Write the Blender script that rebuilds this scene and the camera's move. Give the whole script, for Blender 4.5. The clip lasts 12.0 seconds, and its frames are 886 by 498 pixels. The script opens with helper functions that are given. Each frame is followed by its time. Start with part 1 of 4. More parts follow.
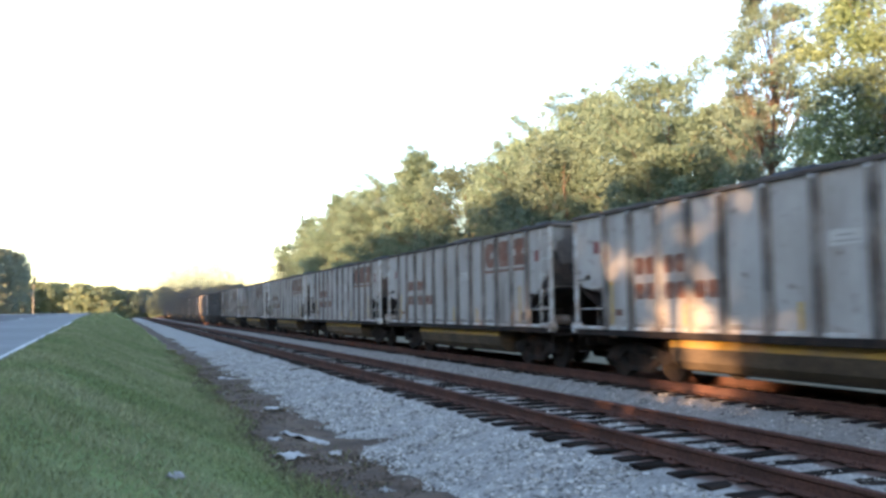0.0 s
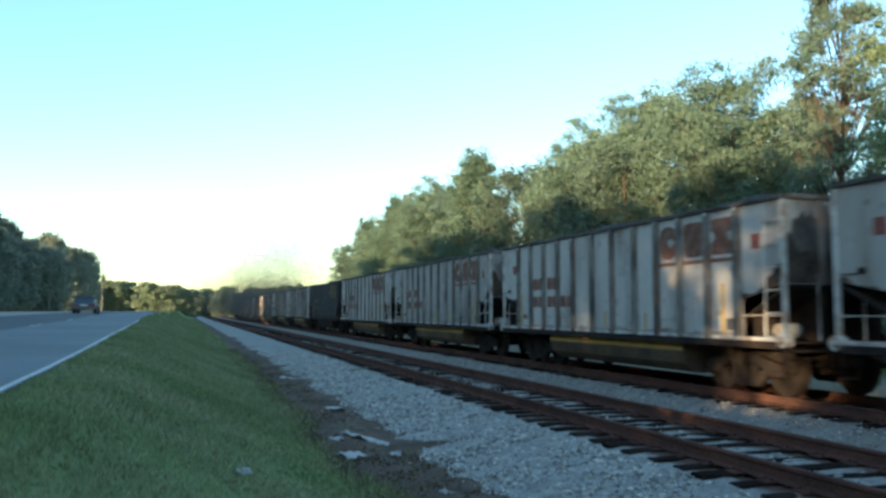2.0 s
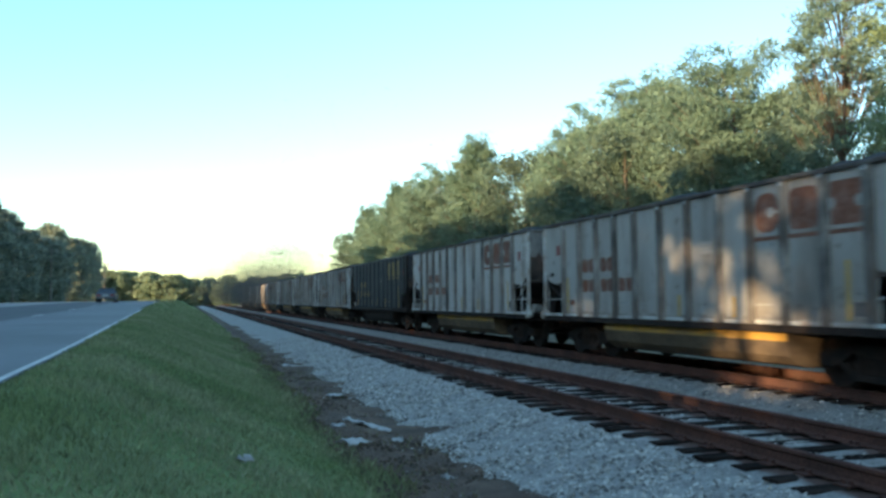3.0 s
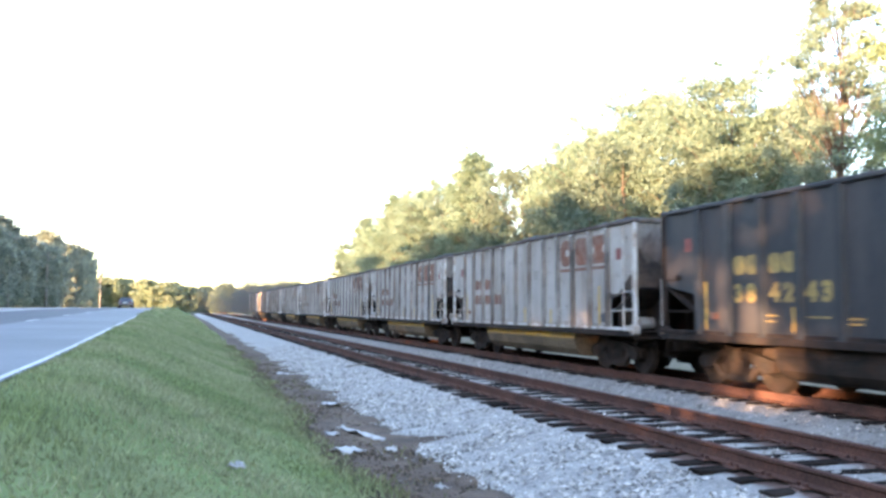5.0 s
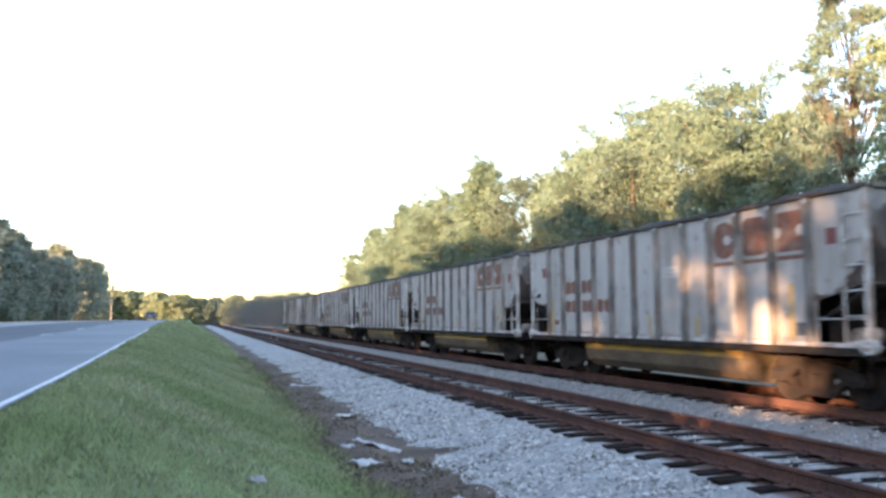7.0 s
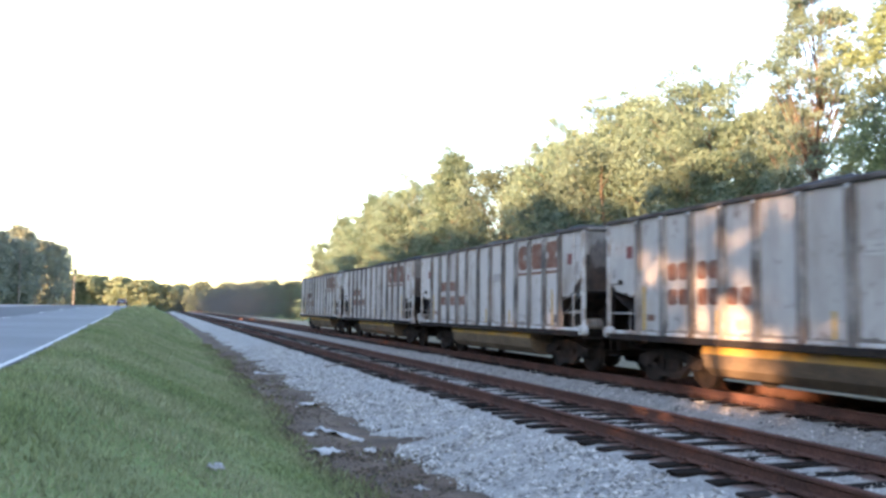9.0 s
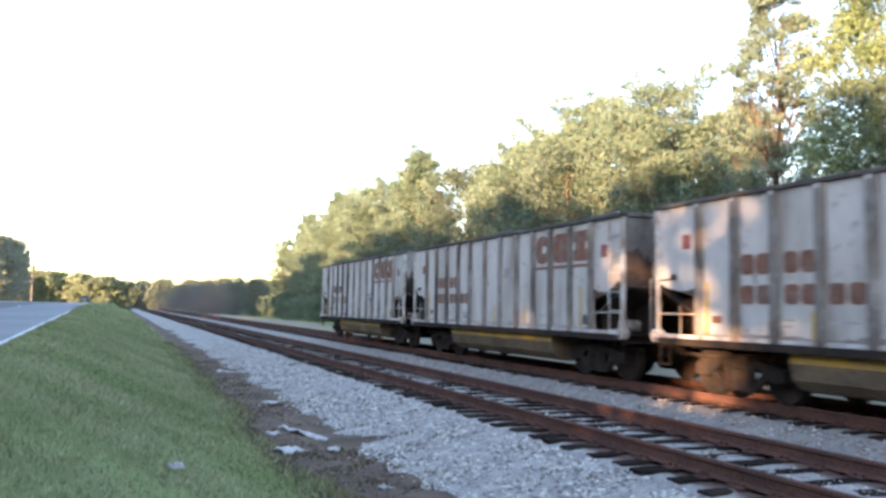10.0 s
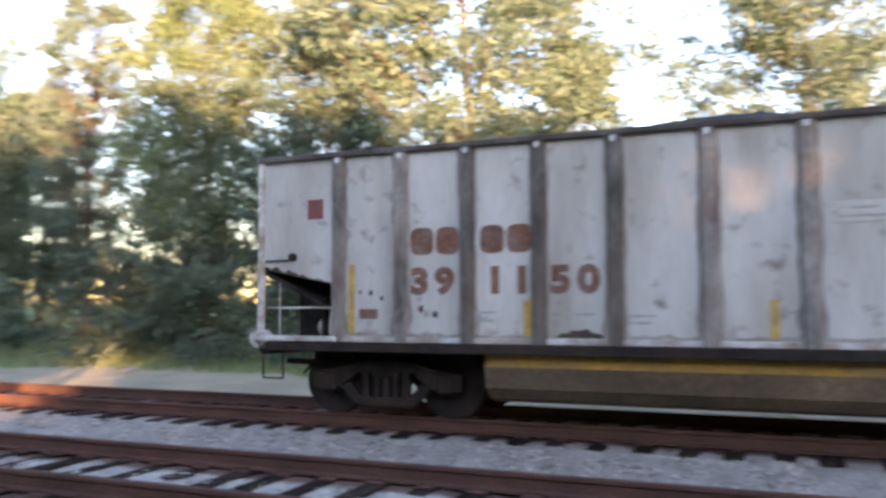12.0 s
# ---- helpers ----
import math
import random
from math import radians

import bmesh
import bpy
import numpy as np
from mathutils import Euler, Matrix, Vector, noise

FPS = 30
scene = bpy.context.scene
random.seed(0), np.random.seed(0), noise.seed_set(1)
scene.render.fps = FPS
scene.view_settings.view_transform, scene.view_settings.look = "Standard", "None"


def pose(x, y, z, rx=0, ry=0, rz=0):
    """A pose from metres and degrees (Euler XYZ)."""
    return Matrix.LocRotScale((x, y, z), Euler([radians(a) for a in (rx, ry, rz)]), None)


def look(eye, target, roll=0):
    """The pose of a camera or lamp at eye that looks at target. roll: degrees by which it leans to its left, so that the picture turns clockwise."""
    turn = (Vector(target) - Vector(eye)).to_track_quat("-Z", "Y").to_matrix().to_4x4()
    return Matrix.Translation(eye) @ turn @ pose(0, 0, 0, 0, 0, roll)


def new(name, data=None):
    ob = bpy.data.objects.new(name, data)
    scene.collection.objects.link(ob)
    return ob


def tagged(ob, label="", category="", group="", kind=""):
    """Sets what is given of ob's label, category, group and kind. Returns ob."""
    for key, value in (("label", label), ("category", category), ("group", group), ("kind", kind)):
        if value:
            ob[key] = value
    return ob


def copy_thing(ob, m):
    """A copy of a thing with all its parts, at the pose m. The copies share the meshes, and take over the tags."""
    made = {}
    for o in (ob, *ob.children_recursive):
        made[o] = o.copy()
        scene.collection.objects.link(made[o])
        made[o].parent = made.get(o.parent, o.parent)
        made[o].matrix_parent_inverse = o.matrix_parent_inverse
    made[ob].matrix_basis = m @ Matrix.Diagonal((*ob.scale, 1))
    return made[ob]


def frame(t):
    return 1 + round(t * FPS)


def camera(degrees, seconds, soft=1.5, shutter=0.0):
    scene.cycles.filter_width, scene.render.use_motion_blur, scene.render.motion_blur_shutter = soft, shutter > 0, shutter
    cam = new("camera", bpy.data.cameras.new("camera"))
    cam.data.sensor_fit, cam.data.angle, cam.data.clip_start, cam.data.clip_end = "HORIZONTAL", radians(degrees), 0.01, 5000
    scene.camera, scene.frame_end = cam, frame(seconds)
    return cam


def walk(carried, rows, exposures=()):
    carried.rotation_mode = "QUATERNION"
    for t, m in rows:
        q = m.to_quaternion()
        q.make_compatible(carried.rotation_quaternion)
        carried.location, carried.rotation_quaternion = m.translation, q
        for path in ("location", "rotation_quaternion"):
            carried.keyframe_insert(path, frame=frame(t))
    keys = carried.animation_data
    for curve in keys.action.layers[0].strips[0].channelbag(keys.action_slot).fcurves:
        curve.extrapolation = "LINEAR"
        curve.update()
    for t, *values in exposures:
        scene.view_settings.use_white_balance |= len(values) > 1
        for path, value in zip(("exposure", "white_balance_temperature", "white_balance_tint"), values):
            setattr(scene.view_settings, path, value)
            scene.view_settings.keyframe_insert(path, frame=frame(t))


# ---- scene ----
# ---------------------------------------------------------------- camera
cam = camera(56.71, 12.0, soft=2.9, shutter=0.25)
ROWS = [
    (0.0, 0.015, -0.116, 1.540, -21.40, 4.11, 0.77),
    (0.5, -0.009, -0.147, 1.553, -17.95, 4.05, 0.27),
    (1.0, -0.027, -0.161, 1.540, -17.81, 4.34, -0.16),
    (1.5, -0.026, -0.151, 1.559, -17.28, 4.24, -0.14),
    (2.0, -0.058, -0.184, 1.553, -17.46, 4.33, -0.03),
    (2.5, -0.026, -0.164, 1.558, -17.17, 3.36, 0.21),
    (2.7, -0.029, -0.163, 1.542, -17.38, 3.33, 0.54),
    (4.5, -0.045, -0.151, 1.532, -17.01, 4.19, -0.46),
    (5.0, -0.014, -0.115, 1.509, -17.58, 4.17, -0.23),
    (5.5, -0.033, -0.141, 1.524, -17.61, 4.06, 0.10),
    (6.0, -0.063, -0.155, 1.538, -17.59, 4.28, 0.33),
    (6.5, -0.095, -0.153, 1.551, -17.35, 5.11, 0.69),
    (7.0, -0.092, -0.130, 1.544, -16.90, 4.79, 0.42),
    (9.0, -0.051, -0.101, 1.524, -19.15, 4.19, -0.67),
    (9.5, -0.035, -0.072, 1.528, -20.62, 4.23, -0.67),
    (10.0, -0.035, -0.065, 1.521, -21.54, 4.11, -0.91),
    (10.5, 0.010, 0.009, 1.519, -24.15, 4.29, -0.86),
    (11.0, 0.055, 0.126, 1.500, -30.56, 4.36, -1.57),
    (11.1, 0.075, 0.154, 1.496, -32.33, 4.35, -1.59),
    (11.2, 0.106, 0.171, 1.510, -34.07, 4.29, -1.48),
    (11.3, 0.112, 0.209, 1.531, -36.41, 4.37, -1.62),
    (11.4, 0.120, 0.202, 1.526, -39.11, 4.42, -1.51),
    (11.5, 0.119, 0.224, 1.533, -42.16, 4.45, -0.78),
    (11.6, 0.102, 0.229, 1.517, -46.06, 4.57, 0.05),
    (11.7, 0.094, 0.225, 1.526, -51.24, 4.57, -0.32),
    (11.8, 0.110, 0.196, 1.527, -56.74, 4.43, -0.21),
    (11.9, 0.120, 0.205, 1.540, -62.10, 3.95, -0.27),
    (12.0, 0.134, 0.220, 1.518, -67.36, 3.86, 0.21),
]
EXPOSURES = [(0.0, 3.03, 7200, 23), (0.25, 2.78, 7000, 17), (0.6, 2.36, 6450, 5), (1.0, 2.18, 6200, 0), (2.7, 2.12, 6150, -1), (4.3, 3.03, 7050, 20), (4.5, 3.2, 7100, 22),
             (5.0, 3.93, 7250, 27), (6.0, 3.42, 7300, 27), (7.0, 3.34, 7300, 27),
             (9.0, 3.38, 7350, 28), (10.5, 3.36, 7450, 29), (11.0, 3.32, 7500, 31), (11.5, 3.52, 7600, 34), (12.0, 3.38, 7900, 35)]
walk(cam, [(t, pose(x, y, z, 90 + pitch, roll, yaw)) for t, x, y, z, yaw, pitch, roll in ROWS], EXPOSURES)

# ---------------------------------------------------------------- light
SUN_EL, SUN_AZ = radians(6.3), radians(234.4)
world = bpy.data.worlds.new("world")
scene.world = world
world.use_nodes = True
wn = world.node_tree.nodes
sky = wn.new("ShaderNodeTexSky")
sky.sky_type = "NISHITA"
sky.sun_disc = False
sky.sun_elevation, sky.sun_rotation = SUN_EL, SUN_AZ
sky.dust_density, sky.air_density, sky.ozone_density = 0.3, 1.0, 2.2
wn["Background"].inputs["Strength"].default_value = 0.15
world.node_tree.links.new(sky.outputs[0], wn["Background"].inputs["Color"])
sun_data = bpy.data.lights.new("sun", "SUN")
sun_data.energy, sun_data.angle, sun_data.color = 2.9, radians(0.5), (1.0, 0.715, 0.41)
sun = new("sun", sun_data)
sun.matrix_world = look((0, 0, 60), (0 - math.sin(SUN_AZ) * math.cos(SUN_EL), 0 - math.cos(SUN_AZ) * math.cos(SUN_EL), 60 - math.sin(SUN_EL)))


# ---------------------------------------------------------------- materials
def material(name, colours, scale=2.0, fine=40.0, rough=0.85, metal=0.0, bump=0.25, depth=0.02, stretch=(1, 1, 1),
             jitter=0.0, island=0.0, dirt=None, dirt_scale=1.2, dirt_amount=0.5, through_light=0.0, spec=0.3, grain=0.26, spots=None):
    """Two colours broken up by a coarse and a fine noise, optional dirt, relief and per-piece variation."""
    m = bpy.data.materials.new(name)
    m.use_nodes = True
    nt = m.node_tree
    n, l = nt.nodes, nt.links
    b = n["Principled BSDF"]
    coord = n.new("ShaderNodeTexCoord")
    info = n.new("ShaderNodeObjectInfo")
    shift = n.new("ShaderNodeVectorMath")
    shift.operation = "MULTIPLY_ADD"
    l.new(info.outputs["Random"], shift.inputs[0])
    shift.inputs[1].default_value = (37.0, 53.0, 19.0)
    l.new(coord.outputs["Object"], shift.inputs[2])
    mapping = n.new("ShaderNodeMapping")
    mapping.inputs["Scale"].default_value = stretch
    l.new(shift.outputs[0], mapping.inputs["Vector"])

    def noise_tex(sc, detail=4.0):
        t = n.new("ShaderNodeTexNoise")
        t.inputs["Scale"].default_value = sc
        t.inputs["Detail"].default_value = detail
        l.new(mapping.outputs[0], t.inputs["Vector"])
        return t

    def mixed(fac, a, bb, blend="MIX"):
        mx = n.new("ShaderNodeMix")
        mx.data_type, mx.blend_type = "RGBA", blend
        for sock, v in ((mx.inputs[0], fac), (mx.inputs[6], a), (mx.inputs[7], bb)):
            if hasattr(v, "links"):
                l.new(v, sock)
            else:
                sock.default_value = v if isinstance(v, float) else (*v, 1)
        return mx.outputs[2]

    def ramp(src, lo, hi):
        r = n.new("ShaderNodeMapRange")
        r.inputs["From Min"].default_value, r.inputs["From Max"].default_value = lo, hi
        l.new(src, r.inputs["Value"])
        return r.outputs[0]

    coarse, small = noise_tex(scale), noise_tex(fine, 6.0)
    col = mixed(ramp(coarse.outputs["Fac"], 0.35, 0.65), colours[0], colours[1])
    speckle = mixed(ramp(small.outputs["Fac"], 0.3, 0.7), (1 - grain,) * 3, (1 + grain,) * 3)
    col = mixed(1.0, col, speckle, "MULTIPLY")
    if dirt:
        d = noise_tex(dirt_scale, 8.0)
        f = n.new("ShaderNodeMath")
        f.operation = "MULTIPLY"
        l.new(ramp(d.outputs["Fac"], 0.42, 0.7), f.inputs[0])
        f.inputs[1].default_value = dirt_amount
        col = mixed(f.outputs[0], col, dirt)
    if spots:
        sp = n.new("ShaderNodeTexNoise")
        sp.inputs["Scale"].default_value, sp.inputs["Detail"].default_value = 4.5, 7.0
        l.new(shift.outputs[0], sp.inputs["Vector"])
        f = n.new("ShaderNodeMath")
        f.operation = "MULTIPLY"
        l.new(ramp(sp.outputs["Fac"], 0.60, 0.76), f.inputs[0])
        f.inputs[1].default_value = 0.7
        col = mixed(f.outputs[0], col, spots)
    for amount, source in ((jitter, info.outputs["Random"]), (island, None)):
        if amount:
            if source is None:
                source = n.new("ShaderNodeNewGeometry").outputs["Random Per Island"]
            hs = n.new("ShaderNodeHueSaturation")
            l.new(col, hs.inputs["Color"])
            mr = n.new("ShaderNodeMapRange")
            mr.inputs["To Min"].default_value, mr.inputs["To Max"].default_value = 1 - amount, 1 + amount
            l.new(source, mr.inputs["Value"])
            l.new(mr.outputs[0], hs.inputs["Value"])
            col = hs.outputs["Color"]
    l.new(col, b.inputs["Base Color"])
    b.inputs["Metallic"].default_value = metal
    b.inputs["Specular IOR Level"].default_value = spec
    rr = n.new("ShaderNodeMapRange")
    rr.inputs["To Min"].default_value, rr.inputs["To Max"].default_value = max(rough - 0.12, 0.03), min(rough + 0.1, 1)
    l.new(small.outputs["Fac"], rr.inputs["Value"])
    l.new(rr.outputs[0], b.inputs["Roughness"])
    if bump:
        bp = n.new("ShaderNodeBump")
        bp.inputs["Strength"].default_value, bp.inputs["Distance"].default_value = bump, depth
        l.new(small.outputs["Fac"], bp.inputs["Height"])
        l.new(bp.outputs[0], b.inputs["Normal"])
    if through_light:
        tr = n.new("ShaderNodeBsdfTranslucent")
        l.new(col, tr.inputs["Color"])
        ms = n.new("ShaderNodeMixShader")
        ms.inputs[0].default_value = through_light
        l.new(b.outputs[0], ms.inputs[1])
        l.new(tr.outputs[0], ms.inputs[2])
        l.new(ms.outputs[0], n["Material Output"].inputs["Surface"])
    return m


M = dict(
    grass=material("grass", ((0.135, 0.195, 0.05), (0.19, 0.24, 0.08)), 0.5, 30, rough=0.9, bump=0.7, depth=0.05,
                   dirt=(0.22, 0.19, 0.10), dirt_scale=0.6, dirt_amount=0.5),
    blade=material("blade", ((0.19, 0.228, 0.095), (0.315, 0.305, 0.17)), 0.4, 8, rough=0.7, bump=0, island=0.3, through_light=0.35),
    dry_blade=material("dry_blade", ((0.20, 0.17, 0.08), (0.14, 0.15, 0.06)), 0.6, 8, rough=0.8, bump=0, island=0.3, through_light=0.3),
    dirt=material("dirt", ((0.09, 0.054, 0.036), (0.155, 0.10, 0.068)), 1.2, 35, rough=0.95, bump=0.8, depth=0.04,
                  dirt=(0.05, 0.04, 0.03), dirt_scale=2.5, dirt_amount=0.6),
    sand=material("sand", ((0.36, 0.30, 0.21), (0.27, 0.23, 0.16)), 0.8, 30, rough=0.95, bump=0.5, depth=0.03),
    asphalt=material("asphalt", ((0.15, 0.155, 0.165), (0.18, 0.185, 0.195)), 0.25, 60, rough=0.8, bump=0.3, depth=0.008,
                     dirt=(0.12, 0.12, 0.125), dirt_scale=0.4, dirt_amount=0.5),
    asphalt_dark=material("asphalt_dark", ((0.085, 0.087, 0.095), (0.105, 0.105, 0.112)), 0.3, 60, rough=0.85, bump=0.3, depth=0.008),
    concrete=material("concrete", ((0.30, 0.30, 0.29), (0.24, 0.24, 0.235)), 0.3, 40, rough=0.85, bump=0.25, depth=0.006),
    line_paint=material("line_paint", ((0.60, 0.59, 0.57), (0.48, 0.47, 0.455)), 1.5, 30, rough=0.7, bump=0.1, dirt=(0.3, 0.3, 0.3), dirt_scale=3, dirt_amount=0.3),
    stone_dull=material("stone_dull", ((0.34, 0.297, 0.258), (0.25, 0.217, 0.19)), 3, 40, rough=0.95, spec=0.1, bump=0.3, island=0.6),
    stone=material("stone", ((0.41, 0.375, 0.335), (0.29, 0.265, 0.24)), 3, 40, rough=0.95, spec=0.12, bump=0.3, island=0.6),
    tie=material("tie", ((0.016, 0.012, 0.010), (0.038, 0.027, 0.022)), 2, 20, rough=1.0, spec=0.02, bump=0.6, depth=0.015, stretch=(0.4, 4, 4), jitter=0.35),
    rail=material("rail", ((0.112, 0.05, 0.036), (0.076, 0.038, 0.029)), 1.5, 30, rough=0.9, metal=0.0, spec=0.15, bump=0.2, depth=0.004),
    bark=material("bark", ((0.09, 0.065, 0.05), (0.15, 0.105, 0.075)), 3, 18, rough=0.95, bump=0.8, depth=0.03, stretch=(2, 2, 0.5)),
    # roadside foliage, colour raised and greyed to imitate the veil of haze
    leaves_dull=material("leaves_dull", ((0.165, 0.195, 0.155), (0.22, 0.24, 0.185)), 0.4, 6, rough=0.8, bump=0, island=0.2, jitter=0.2, through_light=0.3, grain=0.1),
    # distant foliage, haze put into the colour by making it paler
    leaves_far=material("leaves_far", ((0.19, 0.235, 0.145), (0.24, 0.275, 0.175)), 0.2, 3, rough=0.8, bump=0, island=0.2, jitter=0.15, through_light=0.4, grain=0.1),
    needles=material("needles", ((0.115, 0.176, 0.12), (0.182, 0.24, 0.165)), 0.6, 6, rough=0.8, bump=0, island=0.16, jitter=0.15, through_light=0.3, grain=0.1),
    leaves_gold=material("leaves_gold", ((0.155, 0.215, 0.10), (0.205, 0.25, 0.13)), 0.4, 6, rough=0.8, bump=0, island=0.16, through_light=0.3, grain=0.1),
    leaves_dark=material("leaves_dark", ((0.088, 0.12, 0.085), (0.125, 0.162, 0.105)), 0.4, 6, rough=0.8, bump=0, island=0.2, jitter=0.2, through_light=0.3, grain=0.1),
    leaves_pale=material("leaves_pale", ((0.115, 0.17, 0.125), (0.155, 0.205, 0.15)), 0.4, 6, rough=0.8, bump=0, island=0.18, through_light=0.3, grain=0.1),
    paint=material("paint", ((0.44, 0.418, 0.375), (0.535, 0.507, 0.46)), 0.9, 14, rough=0.65, bump=0.05, depth=0.01, stretch=(1, 1, 0.3), grain=0.06,
                   jitter=0.12, dirt=(0.24, 0.19, 0.15), dirt_scale=1.3, dirt_amount=0.6, spots=(0.14, 0.09, 0.065), spec=0.2),
    paint_sooty=material("paint_sooty", ((0.36, 0.325, 0.29), (0.52, 0.475, 0.43)), 1.1, 14, rough=0.7, bump=0.06, depth=0.01, stretch=(1, 1, 0.25), grain=0.09,
                         jitter=0.2, dirt=(0.15, 0.115, 0.09), dirt_scale=1.1, dirt_amount=0.85, spots=(0.10, 0.065, 0.05), spec=0.2),
    post_paint=material("post_paint", ((0.075, 0.068, 0.062), (0.25, 0.22, 0.195)), 2.6, 20, rough=0.85, bump=0.25, depth=0.01, stretch=(1, 1, 0.5),
                        jitter=0.3, dirt=(0.13, 0.08, 0.055), dirt_scale=2.5, dirt_amount=0.7, spec=0.15),
    streak=material("streak", ((0.20, 0.165, 0.14), (0.34, 0.30, 0.265)), 2.5, 18, rough=0.85, bump=0.1, depth=0.006, stretch=(1, 1, 0.5), jitter=0.25, spec=0.15),
    streak_dark=material("streak_dark", ((0.085, 0.068, 0.058), (0.20, 0.17, 0.15)), 1.8, 18, rough=0.88, bump=0.1, depth=0.006, stretch=(1, 1, 0.35), jitter=0.2, spec=0.12),
    soot=material("soot", ((0.03, 0.025, 0.022), (0.075, 0.058, 0.048)), 2.0, 16, rough=0.9, bump=0.15, depth=0.006, jitter=0.2, dirt=(0.15, 0.09, 0.065), dirt_scale=2.2, dirt_amount=0.55, spec=0.12),
    trim_paint=material("trim_paint", ((0.50, 0.48, 0.45), (0.38, 0.34, 0.30)), 3, 25, rough=0.7, bump=0.2, dirt=(0.20, 0.11, 0.07), dirt_scale=3, dirt_amount=0.7),
    black_paint=material("black_paint", ((0.020, 0.020, 0.023), (0.035, 0.034, 0.035)), 1, 18, rough=0.6, bump=0.12, depth=0.01, stretch=(1, 1, 0.4),
                         jitter=0.2, dirt=(0.07, 0.055, 0.05), dirt_scale=1.3, dirt_amount=0.5),
    grime=material("grime", ((0.018, 0.015, 0.014), (0.034, 0.026, 0.022)), 3, 25, rough=0.95, spec=0.08, bump=0.4, depth=0.01, dirt=(0.06, 0.034, 0.024), dirt_scale=2.5, dirt_amount=0.45),
    rusty=material("rusty", ((0.13, 0.075, 0.05), (0.20, 0.12, 0.08)), 3, 25, rough=0.9, bump=0.3, jitter=0.2),
    coal=material("coal", ((0.014, 0.014, 0.015), (0.03, 0.03, 0.032)), 4, 14, rough=0.8, bump=1.0, depth=0.08),
    brown_mark=material("brown_mark", ((0.20, 0.082, 0.05), (0.14, 0.066, 0.045)), 2, 20, rough=0.8, bump=0.1, dirt=(0.34, 0.29, 0.25), dirt_scale=5, dirt_amount=0.25, spec=0.15),
    yellow_mark=material("yellow_mark", ((0.52, 0.31, 0.065), (0.40, 0.235, 0.055)), 3, 20, rough=0.7, bump=0.1, dirt=(0.2, 0.13, 0.07), dirt_scale=4, dirt_amount=0.5),
    tub_yellow=material("tub_yellow", ((0.50, 0.265, 0.045), (0.38, 0.20, 0.045)), 1.5, 15, rough=0.7, bump=0.15, dirt=(0.20, 0.13, 0.08), dirt_scale=1.2, dirt_amount=0.7, jitter=0.15),
    # brown dirt, with the shade under the car worked into a darker colour
    tub_dirty=material("tub_dirty", ((0.10, 0.068, 0.045), (0.155, 0.106, 0.066)), 1.0, 15, rough=0.9, spec=0.1, bump=0.2, dirt=(0.07, 0.05, 0.04), dirt_scale=1.5, dirt_amount=0.6, jitter=0.2),
    red_mark=material("red_mark", ((0.22, 0.062, 0.05), (0.16, 0.05, 0.042)), 6, 30, rough=0.7, bump=0.1),
    faint_ink=material("faint_ink", ((0.24, 0.225, 0.21), (0.34, 0.32, 0.295)), 8, 40, rough=0.8, bump=0),
    ink=material("ink", ((0.05, 0.05, 0.055), (0.10, 0.10, 0.10)), 5, 30, rough=0.8, bump=0),
    notice=material("notice", ((0.46, 0.44, 0.41), (0.54, 0.51, 0.475)), 5, 30, rough=0.7, bump=0),
    wood_pole=material("wood_pole", ((0.19, 0.168, 0.145), (0.25, 0.22, 0.195)), 3, 20, rough=0.9, bump=0.4, stretch=(3, 3, 0.4)),
    litter=material("litter", ((0.52, 0.49, 0.45), (0.36, 0.33, 0.30)), 5, 30, rough=0.8, bump=0.3),
    car_paint=material("car_paint", ((0.09, 0.095, 0.105), (0.10, 0.105, 0.115)), 2, 30, rough=0.25, metal=0.3, bump=0.0, spec=0.6),
    tyre=material("tyre", ((0.02, 0.02, 0.02), (0.03, 0.03, 0.03)), 5, 30, rough=0.9, bump=0.2),
    chrome=material("chrome", ((0.45, 0.45, 0.47), (0.5, 0.5, 0.5)), 5, 30, rough=0.3, metal=0.9, bump=0),
    lamp_red=material("lamp_red", ((0.2, 0.03, 0.03), (0.16, 0.03, 0.03)), 5, 30, rough=0.25, bump=0),
    glass=material("glass", ((0.03, 0.035, 0.04), (0.035, 0.04, 0.045)), 3, 20, rough=0.12, bump=0, spec=0.7),
    sign_white=material("sign_white", ((0.62, 0.64, 0.66), (0.55, 0.57, 0.6)), 3, 20, rough=0.5, bump=0),
    end_pale=material("end_pale", ((0.22, 0.20, 0.18), (0.36, 0.33, 0.30)), 1.2, 15, rough=0.8, bump=0.1, stretch=(1, 1, 0.4), jitter=0.25, dirt=(0.10, 0.07, 0.055), dirt_scale=1.3, dirt_amount=0.8, spec=0.15),
    end_grime=material("end_grime", ((0.06, 0.05, 0.045), (0.12, 0.105, 0.095)), 1.2, 15, rough=0.9, spec=0.1, bump=0.2, stretch=(1, 1, 0.4), jitter=0.2, dirt=(0.05, 0.03, 0.025), dirt_scale=1.5, dirt_amount=0.7),
    dust=material("dust", ((0.10, 0.10, 0.098), (0.13, 0.128, 0.122)), 0.2, 5, rough=0.95, bump=0, through_light=0.5, grain=0.05),
    mustard=material("mustard", ((0.34, 0.23, 0.07), (0.26, 0.17, 0.06)), 3, 20, rough=0.7, bump=0.1, dirt=(0.06, 0.05, 0.045), dirt_scale=5, dirt_amount=0.6),
    bare_steel=material("bare_steel", ((0.55, 0.54, 0.52), (0.42, 0.40, 0.38)), 5, 30, rough=0.6, metal=0.3, bump=0.1),
